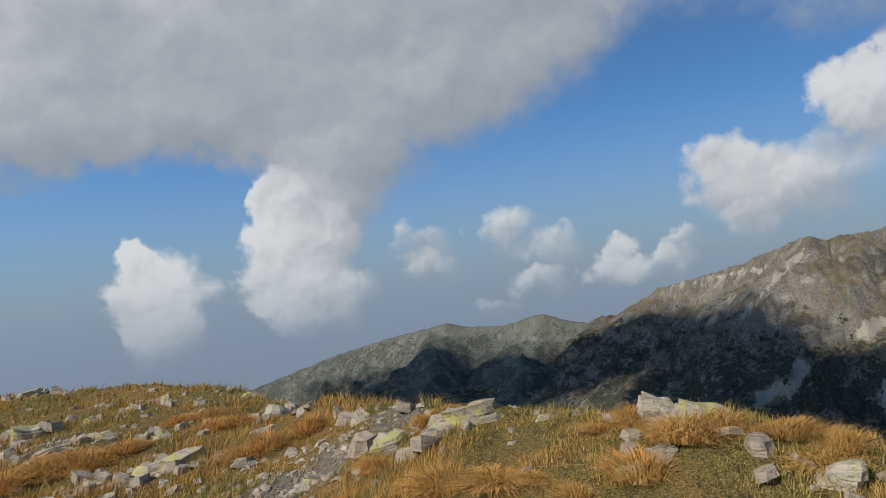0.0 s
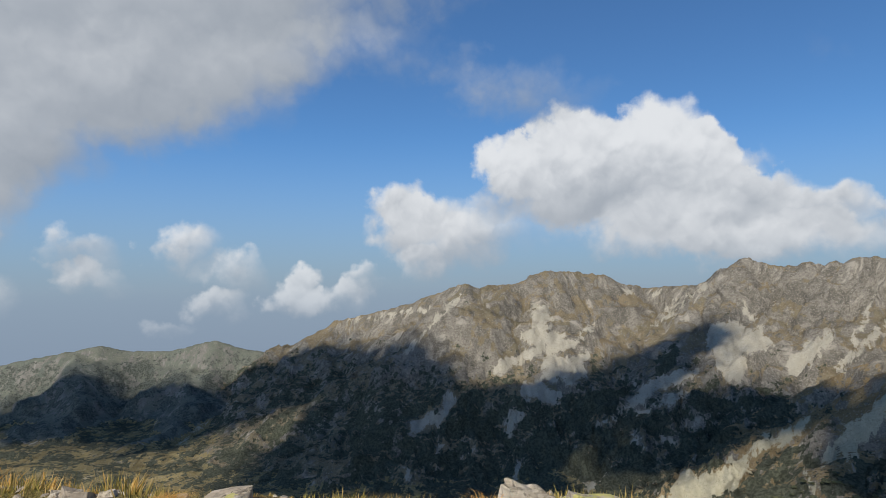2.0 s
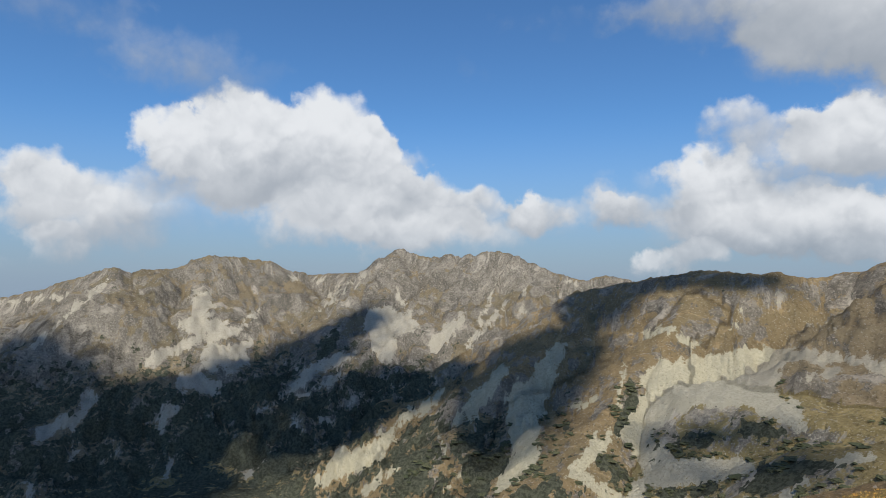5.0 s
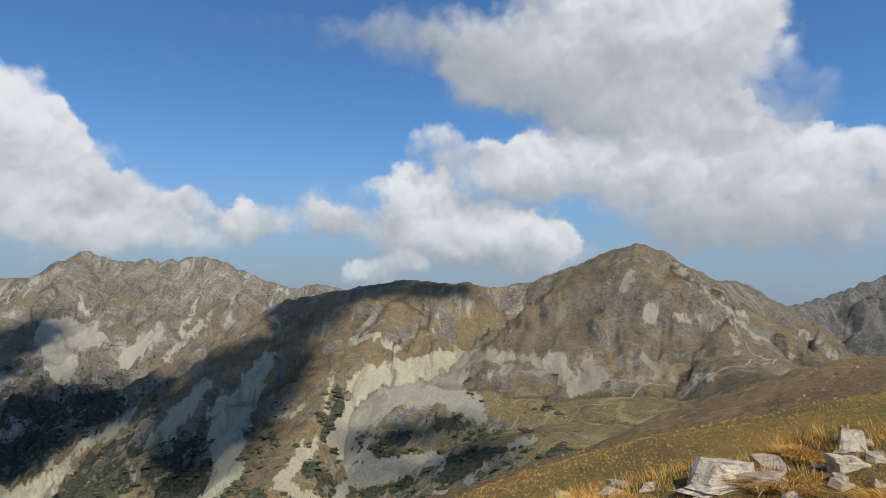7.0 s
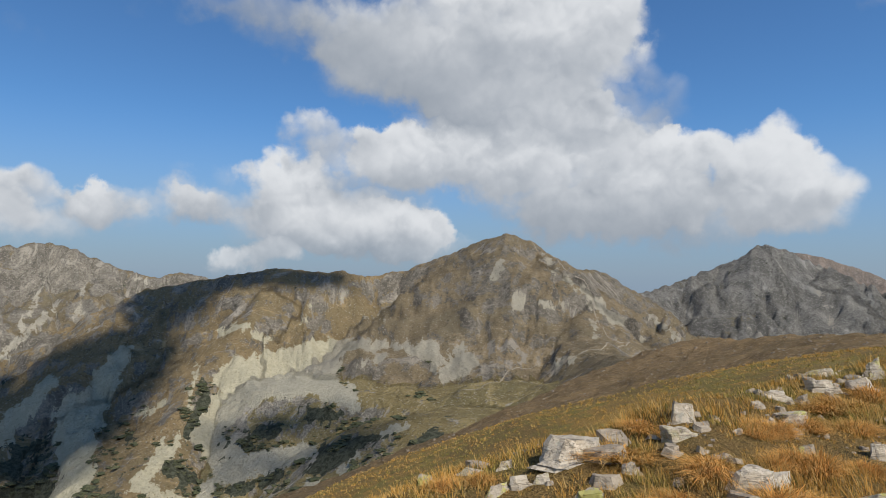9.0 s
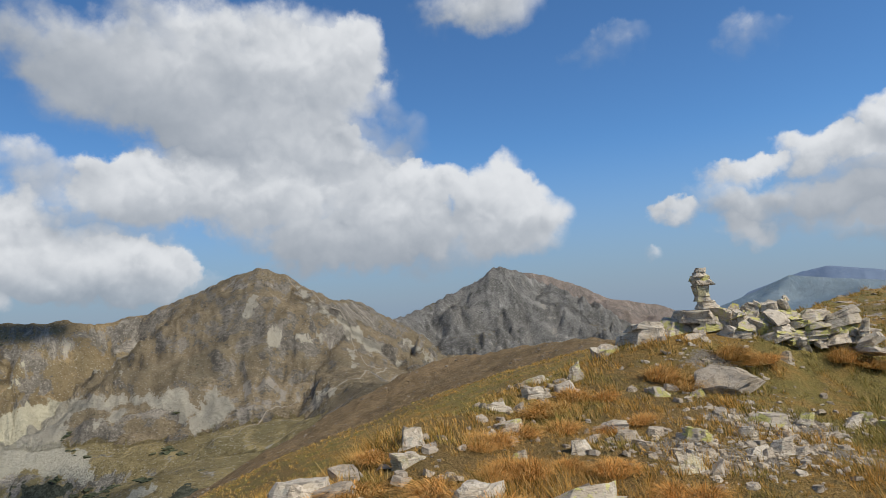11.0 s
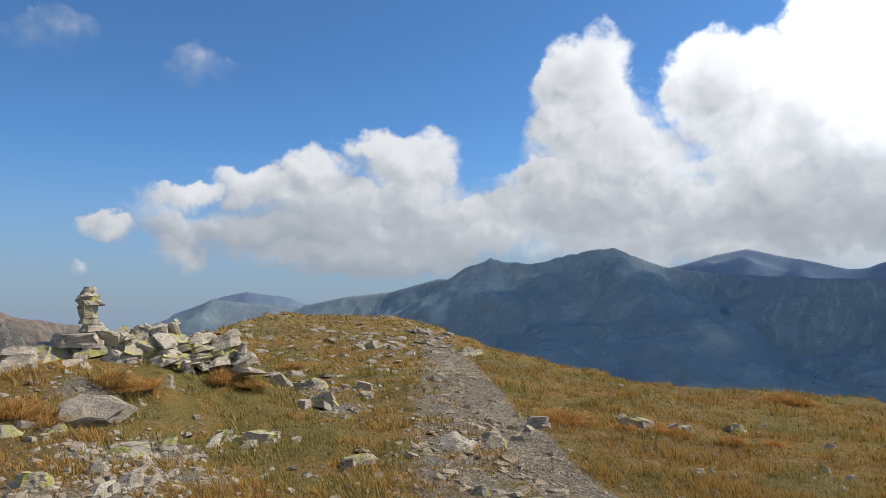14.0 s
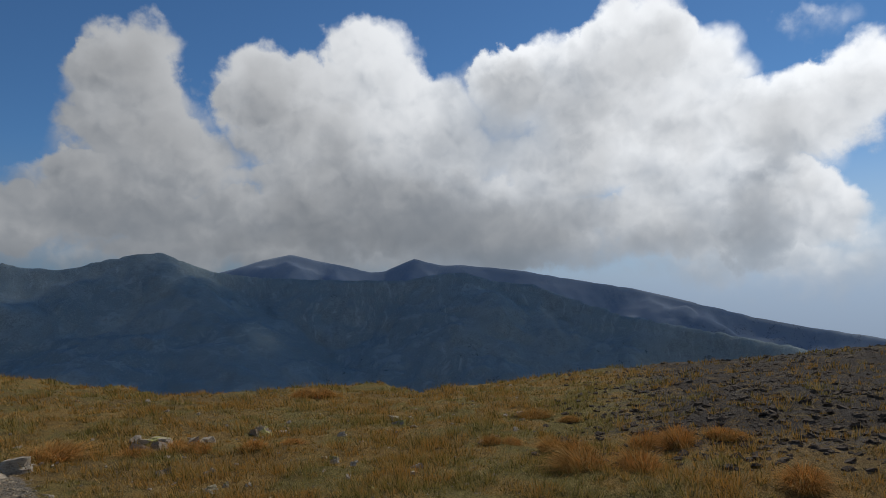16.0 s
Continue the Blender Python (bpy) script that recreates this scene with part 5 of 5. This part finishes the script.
def tuft_mesh(seed, blades=1050):
    """A tussock one unit wide and high, its blades leaning out and down wind."""
    rng = np.random.RandomState(seed)
    a, rad = rng.uniform(0, 2 * np.pi, blades), 0.34 * np.sqrt(rng.uniform(0, 1, blades))
    base = np.stack([rad * np.cos(a), rad * np.sin(a), np.full(blades, -0.1)], -1)
    lean = 0.03 + 0.2 * rad / 0.34 * rng.uniform(0.2, 1.1, blades)
    way = np.stack([np.cos(a) * lean + 0.08, np.sin(a) * lean - 0.03, np.zeros(blades)], -1) + rng.normal(0, 0.10, (blades, 3)) * (1, 1, 0)
    tall = rng.uniform(0.35, 1.0, blades) * (1 - 0.6 * (rad / 0.34) ** 2) * np.where(rng.uniform(0, 1, blades) < 0.08, 1.3, 1.0)
    side = np.stack([-np.sin(a + rng.normal(0, 1, blades)), np.cos(a), np.zeros(blades)], -1)
    wide = rng.uniform(0.004, 0.009, blades)[:, None]
    up = np.array([0, 0, 1.0])
    m1 = base + way * 0.30 + up * (0.55 * tall + 0.1)[:, None]
    m2 = base + way * 0.8 + up * (0.86 * tall + 0.1)[:, None]
    tip = base + way * 1.6 + up * (0.95 * tall)[:, None]
    v = np.stack([base - side * wide, base + side * wide, m1 - side * wide * 0.8, m1 + side * wide * 0.8, m2 - side * wide * 0.45, m2 + side * wide * 0.45, tip], 1).reshape(-1, 3)
    o = 7 * np.arange(blades)[:, None]
    tri = np.concatenate([o + np.array(t) for t in ((0, 1, 3), (0, 3, 2), (2, 3, 5), (2, 5, 4), (4, 5, 6))])
    return fast_mesh("grass_tuft", v, tri, MAT_TUFT)


def build_tufts():
    shapes = [tuft_mesh(s) for s in range(5)]
    rnd = random.Random(3)
    spots = TUFTS_A + TUFTS_B + TUFTS_C
    for k, (x, y, w, h) in enumerate(spots):
        h = min(h, 0.14 + 0.018 * math.hypot(x, y))
        count = max(1, round(w / max(h, 0.12) / 1.3))
        for j in range(count):
            # a long tussock is a row of clumps
            side = (j - (count - 1) / 2) * w / count
            az = math.atan2(x, y)
            px, py = x + side * math.cos(az) + rnd.uniform(-0.12, 0.12), y - side * math.sin(az) + rnd.uniform(-0.16, 0.16)
            ob = new("grass_tuft", shapes[(k + j) % 5])
            wide = 1.45 * w / count * rnd.uniform(0.9, 1.15) + 0.05
            ob.location, ob.rotation_euler, ob.scale = (px, py, ground_z(px, py)), (rnd.uniform(-0.12, 0.12), rnd.uniform(-0.12, 0.12), rnd.uniform(-3, 3)), (wide * rnd.uniform(0.8, 1.2), wide * rnd.uniform(0.8, 1.2), h * rnd.uniform(0.45, 0.95))
            tagged(ob, "rust orange tussock of dry alpine grass", "grass tuft", "tussocks on the summit")


def scatter(count, r0, r1, a0, a1, seed, power=1.0):
    rng = np.random.RandomState(seed)
    r = r0 * (r1 / r0) ** (rng.uniform(0, 1, count) ** power)
    a = np.radians(rng.uniform(a0, a1, count))
    return r * np.sin(a), r * np.cos(a), rng


def grass_sheaves(name, x, y, size, blades, rng, label, high=None):
    """Small clumps of grass as one mesh, each a sheaf of blades leaning apart."""
    z0 = None if high is None else np.repeat(high, blades)
    cx, cy, size = np.repeat(x, blades), np.repeat(y, blades), np.repeat(size, blades)
    n = len(cx)
    a, out = rng.uniform(0, 2 * np.pi, n), np.sqrt(rng.uniform(0, 1, n))
    r = np.hypot(cx, cy)
    grow = 1 + 0.025 * np.minimum(r, 50)
    px, py = cx + np.cos(a) * out * size * 0.6 * grow, cy + np.sin(a) * out * size * 0.6 * grow
    z = (summit(px, py) + near_relief(px, py) if high is None else z0) - 0.008
    tall = size * rng.uniform(0.35, 1.2, n) * grow * 0.9
    lean = out * tall * rng.uniform(0.3, 1.1, n)
    wide = (0.0013 + 0.0005 * r) * rng.uniform(0.7, 1.3, n)
    base = np.stack([px, py, z], -1)
    turn = a + rng.normal(1.57, 0.6, n)
    side = np.stack([np.cos(turn), np.sin(turn), np.zeros(n)], -1) * wide[:, None]
    tip = base + np.stack([np.cos(a) * lean + 0.25 * tall, np.sin(a) * lean, tall], -1)
    v = np.stack([base - side, base + side, tip], 1).reshape(-1, 3)
    ob = new(name, fast_mesh(name, v, np.arange(3 * n).reshape(-1, 3), MAT_GRASS))
    tagged(ob, label, "grass", kind="stuff")


def build_grass():
    x, y, rng = scatter(92000, 2.0, 48, 12, 292, 21, 0.92)
    r, az = np.hypot(x, y), np.degrees(np.arctan2(x, y)) % 360
    rc = np.interp(az, BROW[:, 0], BROW[:, 1], period=360)
    # grass stands in clumps, with thin and trodden places between
    lush = np.clip(1.3 * fbm(x + 40, y, 0.9, 3) + 0.55, 0.0, 1.35)
    keep = (r < rc * 1.15 + 0.6) & (rng.uniform(0, 1, len(x)) > bare_share(x, y) * 1.3 - 0.08) & (rng.uniform(0, 1, len(x)) < 0.35 + 0.9 * lush)
    x, y, lush = x[keep], y[keep], lush[keep]
    tall = np.interp(np.degrees(np.arctan2(x, y)) % 360, [46, 58, 112, 130], [1.0, 0.62, 0.55, 1.0])
    grass_sheaves("turf_grass", x, y, tall * (0.032 + 0.085 * lush * rng.uniform(0.3, 1.2, len(x))), 13, rng, "short dry green and straw coloured alpine grass")
    # round the place where the camera stands
    x, y, rng = scatter(7000, 0.25, 2.1, 0, 360, 22, 0.5)
    grass_sheaves("trodden_grass", x, y, 0.02 + 0.03 * rng.uniform(0, 1, len(x)), 9, rng, "short trodden green and straw coloured alpine grass")
    # down the slope past the brow
    x, y, rng = scatter(24000, 6.0, 62, 112, 200, 23, 0.75)
    r, az = np.hypot(x, y), np.degrees(np.arctan2(x, y)) % 360
    keep = r > np.interp(az, BROW[:, 0], BROW[:, 1], period=360) * 1.1
    x, y = x[keep], y[keep]
    grass_sheaves("slope_grass", x, y, 0.03 + 0.07 * rng.uniform(0, 1, len(x)) ** 2, 9, rng, "brown and straw coloured grass down the slope", land(x, y)[0])


def chips(name, x, y, size, flat, seed, mat, label, category, high=None):
    """Many small loose stones as one mesh: squashed eight sided chips."""
    rng = np.random.RandomState(seed)
    n = len(x)
    z = summit(x, y) + near_relief(x, y) if high is None else high
    turn = rng.uniform(0, 2 * np.pi, n)
    ring = np.array([(1, 0), (0.45, 0.8), (-0.6, 0.75), (-1, -0.1), (-0.3, -0.9), (0.7, -0.7)])
    c, s = np.cos(turn), np.sin(turn)
    tilt = rng.normal(0, 0.22, (n, 2))
    pts = []
    for level, shrink in ((-0.3, 1.0), (0.75, 0.72)):
        for px, py in ring:
            jx, jy = px * shrink * rng.uniform(0.75, 1.2, n) * size, py * shrink * rng.uniform(0.55, 1.0, n) * size
            dx, dy = jx * c - jy * s, jx * s + jy * c
            pts.append(np.stack([x + dx, y + dy, z + level * size * flat * rng.uniform(0.7, 1.3, n) + dx * tilt[:, 0] + dy * tilt[:, 1]], -1))
    v = np.stack(pts, 1).reshape(-1, 3)
    quads = [(i, (i + 1) % 6, 6 + (i + 1) % 6, 6 + i) for i in range(6)] + [(6, 7, 8, 9), (6, 9, 10, 11)]
    o = 12 * np.arange(n)[:, None]
    faces = np.concatenate([o + np.array(q) for q in quads])
    tagged(new(name, fast_mesh(name, v, faces, mat)), label, category, kind="stuff")


def along(line, count, spread, seed):
    rng = np.random.RandomState(seed)
    pts = np.array(line)
    run = np.concatenate([[0], np.cumsum(np.hypot(*np.diff(pts, axis=0).T))])
    s = run[-1] * rng.uniform(0, 1, count) ** 1.3
    x, y = np.interp(s, run, pts[:, 0]), np.interp(s, run, pts[:, 1])
    return x + rng.normal(0, spread, count), y + rng.normal(0, spread, count), rng


def build_loose_stones():
    x, y, rng = along(TRAIL, 13000, 0.17, 31)
    chips("trail_gravel", x, y, 0.008 + 0.022 * rng.uniform(0, 1, len(x)) ** 4, 0.4, 32, MAT_GRAVEL, "pale grey gravel trodden into a footpath", "gravel")
    x, y, rng = along(STONY, 2600, 0.45, 33)
    chips("trail_stones", x, y, 0.015 + 0.10 * rng.uniform(0, 1, len(x)) ** 5, 0.28, 34, MAT_GRAVEL, "flat grey stones beside the footpath", "stones")
    px, py = np.repeat(np.array(BARE)[:, 0], 150), np.repeat(np.array(BARE)[:, 1], 150)
    rng = np.random.RandomState(35)
    x, y = px + rng.normal(0, 0.42, len(px)), py + rng.normal(0, 0.42, len(px))
    chips("turf_stones", x, y, 0.012 + 0.06 * rng.uniform(0, 1, len(x)) ** 3, 0.45, 36, MAT_SHALE, "small grey stones in bare patches of the turf", "stones")
    big = np.array([k for k in ROCKS_A + ROCKS_B + ROCKS_C + ROCKS_D + ROCKS_E if k[2] > 0.3])
    rng = np.random.RandomState(45)
    big = np.repeat(big, 10, axis=0)
    a, far = rng.uniform(0, 2 * np.pi, len(big)), big[:, 2] * rng.uniform(0.3, 1.3, len(big))
    chips("rock_rubble", big[:, 0] + far * np.cos(a), big[:, 1] + far * np.sin(a) * 0.8, (0.03 + 0.16 * rng.uniform(0, 1, len(big)) ** 2.5) * big[:, 2] / 0.6, 0.6, 46, MAT_SHALE, "broken pale stones lying round the larger rocks", "stones")
    x, y, rng = scatter(6000, 6.0, 19, 258, 300, 37)
    keep = bare_share(x, y) > rng.uniform(0.1, 0.75, len(x))
    x, y = x[keep], y[keep]
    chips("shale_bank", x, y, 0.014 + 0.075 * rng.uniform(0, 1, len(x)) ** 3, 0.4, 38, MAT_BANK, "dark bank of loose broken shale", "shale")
    x, y, rng = scatter(900, 13, 46, 192, 213, 39)
    chips("hilltop_slabs", x, y, 0.04 + 0.30 * rng.uniform(0, 1, len(x)) ** 5, 0.22, 40, MAT_SHALE, "scattered flat slabs on the grassy hilltop", "stones")
    x, y, rng = scatter(240, 6, 21, 14, 48, 41)
    chips("slope_stones", x, y, 0.03 + 0.16 * rng.uniform(0, 1, len(x)) ** 3, 0.5, 42, MAT_SHALE, "scattered grey stones in the grassy slope", "stones")
    x, y, rng = scatter(5200, 7, 62, 112, 190, 47, 0.6)
    keep = fbm(x, y, 6, 3) > rng.uniform(-0.4, 0.5, len(x))
    x, y = x[keep], y[keep]
    far = np.hypot(x, y)
    chips("downhill_stones", x, y, (0.02 + 0.10 * rng.uniform(0, 1, len(x)) ** 4) * (0.5 + far / 28), 0.55, 48, MAT_DULL, "brown grey stones strewn down the slope below the summit", "stones")
    x, y, rng = scatter(500, 3.5, 16, 205, 262, 43)
    chips("meadow_stones", x, y, 0.012 + 0.05 * rng.uniform(0, 1, len(x)) ** 4, 0.5, 44, MAT_SHALE, "few small pale stones in the meadow", "stones")


def build_hillside_stones():
    rng = np.random.RandomState(61)
    a, r = np.radians(rng.uniform(140, 184, 5200)), 60 * 8.0 ** rng.uniform(0, 1, 5200)
    x, y = r * np.sin(a), r * np.cos(a)
    z, who, _, _ = land(x, y)
    keep = (who == OWNERS.index("brown_shoulder")) & (fbm(x, y, 30, 3) > rng.uniform(-0.5, 0.5, len(x)))
    x, y, z, r = x[keep], y[keep], z[keep], r[keep]
    chips("hillside_stones", x, y, (0.07 + 0.42 * rng.uniform(0, 1, len(x)) ** 5) * (0.35 + r / 180), 0.55, 62, MAT_DULL, "grey stones strewn over the brown hillside", "stones", z)


def build_dwarf_pines():
    """Low round thickets of dwarf pine, each a clump of ragged cushions."""
    rng = np.random.RandomState(71)
    n = 9000
    a, r = np.radians(rng.uniform(104, 143, n)), rng.uniform(480, 1150, n)
    x, y = r * np.sin(a), r * np.cos(a)
    z, who, gap, _ = land(x, y)
    scree, _, pine = cover(x, y, z, who, gap)
    edge = np.clip(1 - np.abs(scree - 0.40) / 0.3, 0, 1)
    low = np.clip((-120 - z) / 120, 0, 1)
    grow = 0.75 * edge * low + 0.25 * low + 0.9 * fbm(x, y, 70, 3)
    keep = (grow > rng.uniform(0.35, 1.0, n)) & (scree < 0.62)
    x, y, z = x[keep], y[keep], z[keep]
    ball = bmesh.new()
    bmesh.ops.create_icosphere(ball, subdivisions=2, radius=1.0)
    unit = np.array([v.co[:] for v in ball.verts])
    tri = np.array([[v.index for v in f.verts] for f in ball.faces])
    ball.free()
    m = len(x)
    size = 1.6 + 4.6 * rng.uniform(0, 1, m) ** 2
    lump = 1 + 0.38 * rng.normal(0, 1, (m, len(unit)))
    v = unit[None] * np.clip(lump, 0.35, 1.7)[..., None] * size[:, None, None] * np.stack([rng.uniform(0.7, 1.6, m), rng.uniform(0.7, 1.6, m), np.full(m, 0.36)], -1)[:, None, :]
    v = v + np.stack([x, y, z + 0.4], -1)[:, None, :]
    faces = (tri[None] + (np.arange(m) * len(unit))[:, None, None]).reshape(-1, 3)
    mat, net = material("dwarf_pine_needles")
    at = net.node("ShaderNodeNewGeometry").outputs
    color = net.mix(at["Random Per Island"], (0.06, 0.072, 0.035), (0.115, 0.115, 0.06))
    color = net.mix(net.ramp(net.noise(at["Position"], 0.5, 3.0), 0.45, 0.6), color, (0.045, 0.05, 0.03))
    finish(net, color, 0.95)
    tagged(new("dwarf_pine", fast_mesh("dwarf_pine", v.reshape(-1, 3), faces, mat)), "dark low thickets of dwarf pine on the scree", "dwarf pine", kind="stuff")


build_rocks()
build_leaning_slab()
build_cairn()
build_heap()
build_tufts()
build_loose_stones()
build_grass()
build_hillside_stones()
build_dwarf_pines()


# ---- trails on the pyramid mountain ----
FAR_TRAIL_A = [(679, -1242), (614, -1222), (575, -1208), (531, -1208), (504, -1187), (478, -1146), (437, -1092), (404, -1098)]
FAR_TRAIL_B = [(404, -1098), (393, -947), (435, -916), (494, -954), (515, -881), (504, -782), (527, -744)]


def trail_material():
    m, n = material("worn_pale_trail")
    at = n.node("ShaderNodeNewGeometry").outputs["Position"]
    finish(n, n.mix(n.noise(at, 0.2, 4.0), (0.27, 0.235, 0.18), (0.36, 0.315, 0.245)), 0.95)
    return m


def ribbon(name, line, half, mat, label):
    """A trail laid over the slope as a thin strip that follows the land."""
    pts = np.array(line, float)
    run = np.concatenate([[0], np.cumsum(np.hypot(*np.diff(pts, axis=0).T))])
    s = np.arange(0, run[-1], 6.0)
    x, y = np.interp(s, run, pts[:, 0]), np.interp(s, run, pts[:, 1])
    x, y = x + 5 * fbm(x, y, 45, 2), y + 5 * fbm(x + 99, y, 45, 2)
    tx, ty = np.gradient(x), np.gradient(y)
    ln = np.hypot(tx, ty) + 1e-6
    nx, ny = -ty / ln * half, tx / ln * half
    rows = []
    for k in (-1, 0, 1):
        px, py = x + k * nx, y + k * ny
        rows.append(np.stack([px, py, land(px, py)[0] + 1.0 - 0.5 * abs(k)], -1))
    v = np.stack(rows, 1).reshape(-1, 3)
    i = 3 * np.arange(len(s) - 1)[:, None]
    faces = np.concatenate([i + np.array(q) for q in ((0, 1, 4, 3), (1, 2, 5, 4))])
    tagged(new(name, fast_mesh(name, v, faces, mat, True)), label, "trail", kind="structure")


MAT_TRAIL = trail_material()
ribbon("trail", FAR_TRAIL_A, 0.8, MAT_TRAIL, "pale zigzag trail worn into the mountain flank")
ribbon("trail", FAR_TRAIL_B, 0.8, MAT_TRAIL, "pale footpath crossing the grassy basin")


# ---- clouds overhead, which shade the valley and the ranges ----
SHADED_VALLEY = [(1847, 1063, -345, 240), (2018, 956, -254, 200), (1860, 647, -248, 190), (1651, 424, -314, 220), (1550, 586, -387, 220), (1515, 290, -398, 180), (1622, 124, -327, 170),
                 (1816, -104, -284, 150), (1941, -290, -176, 90), (2011, -412, -125, 70), (1529, -149, -350, 150), (1607, -377, -284, 130), (1387, -488, -242, 130), (1446, 54, -420, 130),
                 (1355, 700, -419, 170), (1338, 456, -413, 170), (1271, 262, -428, 140), (1377, 100, -428, 110)]
SHADED_WEST = [(1558, 2144, -420, 150), (1640, 1887, -400, 210), (1690, 1632, -380, 230), (1877, 1575, -300, 190), (1655, 1293, -450, 230), (1907, 1286, -330, 170), (1696, 1060, -450, 220)]
SHADED_RIDGE = [(1203, -558, -174, 120), (1100, -432, -279, 110), (1241, -753, -97, 90), (1340, -750, -70, 60), (1204, -864, -27, 50), (1086, -927, -24, 45), (1017, -1019, -26, 40),
                (1222, -614, -158, 110), (1045, -457, -272, 110)]
SHADED_BOWL = [(854, -582, -251, 34), (784, -597, -242, 42), (752, -636, -223, 40), (696, -664, -219, 44), (564, -604, -199, 44), (743, -556, -268, 40), (664, -582, -252, 42), (544, -554, -218, 40)]
SHADED_BLUE = [(-1000, -1750, -150, 330), (-1550, -1450, -150, 380), (-1400, -2250, 0, 400), (-2000, -1000, -150, 370), (-2100, -1750, 0, 420), (-2150, -420, -150, 380), (-2750, -1300, 0, 420), (-2900, -500, 0, 450), (-3200, -1900, 50, 450), (-3500, -1000, 0, 480), (-3600, -200, -50, 480), (-1500, -3000, 0, 500), (-700, -3900, 0, 560), (-1500, -4300, 0, 560),
               (-1200, -1100, -350, 350), (-1500, -800, -350, 350), (-1650, -300, -380, 360), (-900, -1500, -300, 320), (-1750, 150, -350, 360), (-1900, -600, -250, 350), (-3800, 300, -150, 420), (-3700, 900, -250, 420)]


def cloud_material(name, dense):
    """Thin bright mist: much of the light goes straight through each skin of a puff."""
    m, n = material(name)
    color = n.mix(n.noise(n.node("ShaderNodeNewGeometry").outputs["Position"], 0.004, 4.0), (0.8, 0.82, 0.85), (0.9, 0.9, 0.9))
    skin = n.node("ShaderNodeBsdfDiffuse", {"Color": color})
    clear = n.node("ShaderNodeBsdfTransparent")
    both = n.node("ShaderNodeMixShader", (dense, clear.outputs[0], skin.outputs[0]))
    n.node("ShaderNodeOutputMaterial", (both.outputs[0],))
    return m


MAT_CLOUD = cloud_material("cloud_white", 0.115)
MAT_GREY_CLOUD = cloud_material("cloud_grey", 0.2)


def cumulus(shaded, height, label, shells=(1.12, 0.85, 0.6), between=True, mat=MAT_CLOUD):
    """One cloud of many puffs that hangs on the sun's side of the ground it shades."""
    bm = bmesh.new()
    rise = ray_to(SUN_AZ, SUN_EL)
    full = list(shaded)
    for a, b in zip(shaded, shaded[1:]):
        if between and math.dist(a[:2], b[:2]) < 2.6 * (a[3] + b[3]):
            full += [tuple(p + (q - p) * s for p, q in zip(a, b)) for s in (0.3, 0.6)]
    full = [(x, y, z, r * s) for x, y, z, r in full for s in shells]
    for k, (x, y, z, r) in enumerate(full):
        middle = Vector((x, y, z)) + rise * ((height - z) / rise.z)
        made = bmesh.ops.create_icosphere(bm, subdivisions=3, radius=1.0)["verts"]
        for v in made:
            d = v.co.normalized()
            lump = 1 + 0.34 * noise.noise(d * 2.1 + Vector((k * 3.1, 0, 0))) + 0.18 * noise.noise(d * 5.3 + Vector((0, k * 2.3, 0))) + 0.06 * noise.noise(d * 12.0)
            v.co = middle + Vector((d.x, d.y, d.z * 0.8)) * r * lump
    mesh = bpy.data.meshes.new("cloud")
    bm.to_mesh(mesh)
    bm.free()
    mesh.materials.append(mat)
    tagged(new("cloud", mesh), label, "cloud", kind="structure")


cumulus(SHADED_VALLEY, 1700.0, "wide grey white cumulus cloud drifting over the valley", (1.12, 0.8))
cumulus(SHADED_WEST, 1900.0, "thin wide cloud over the long dark ridge", (1.08,))
cumulus(SHADED_RIDGE, 1600.0, "broken white cumulus cloud drifting over the ridge")
cumulus(SHADED_BOWL, 1500.0, "small white cumulus cloud over the scree bowl", (1.15, 0.9, 0.6), False)
cumulus(SHADED_BLUE, 5000.0, "large grey cumulus cloud over the blue range", (1.55,), False, MAT_GREY_CLOUD)
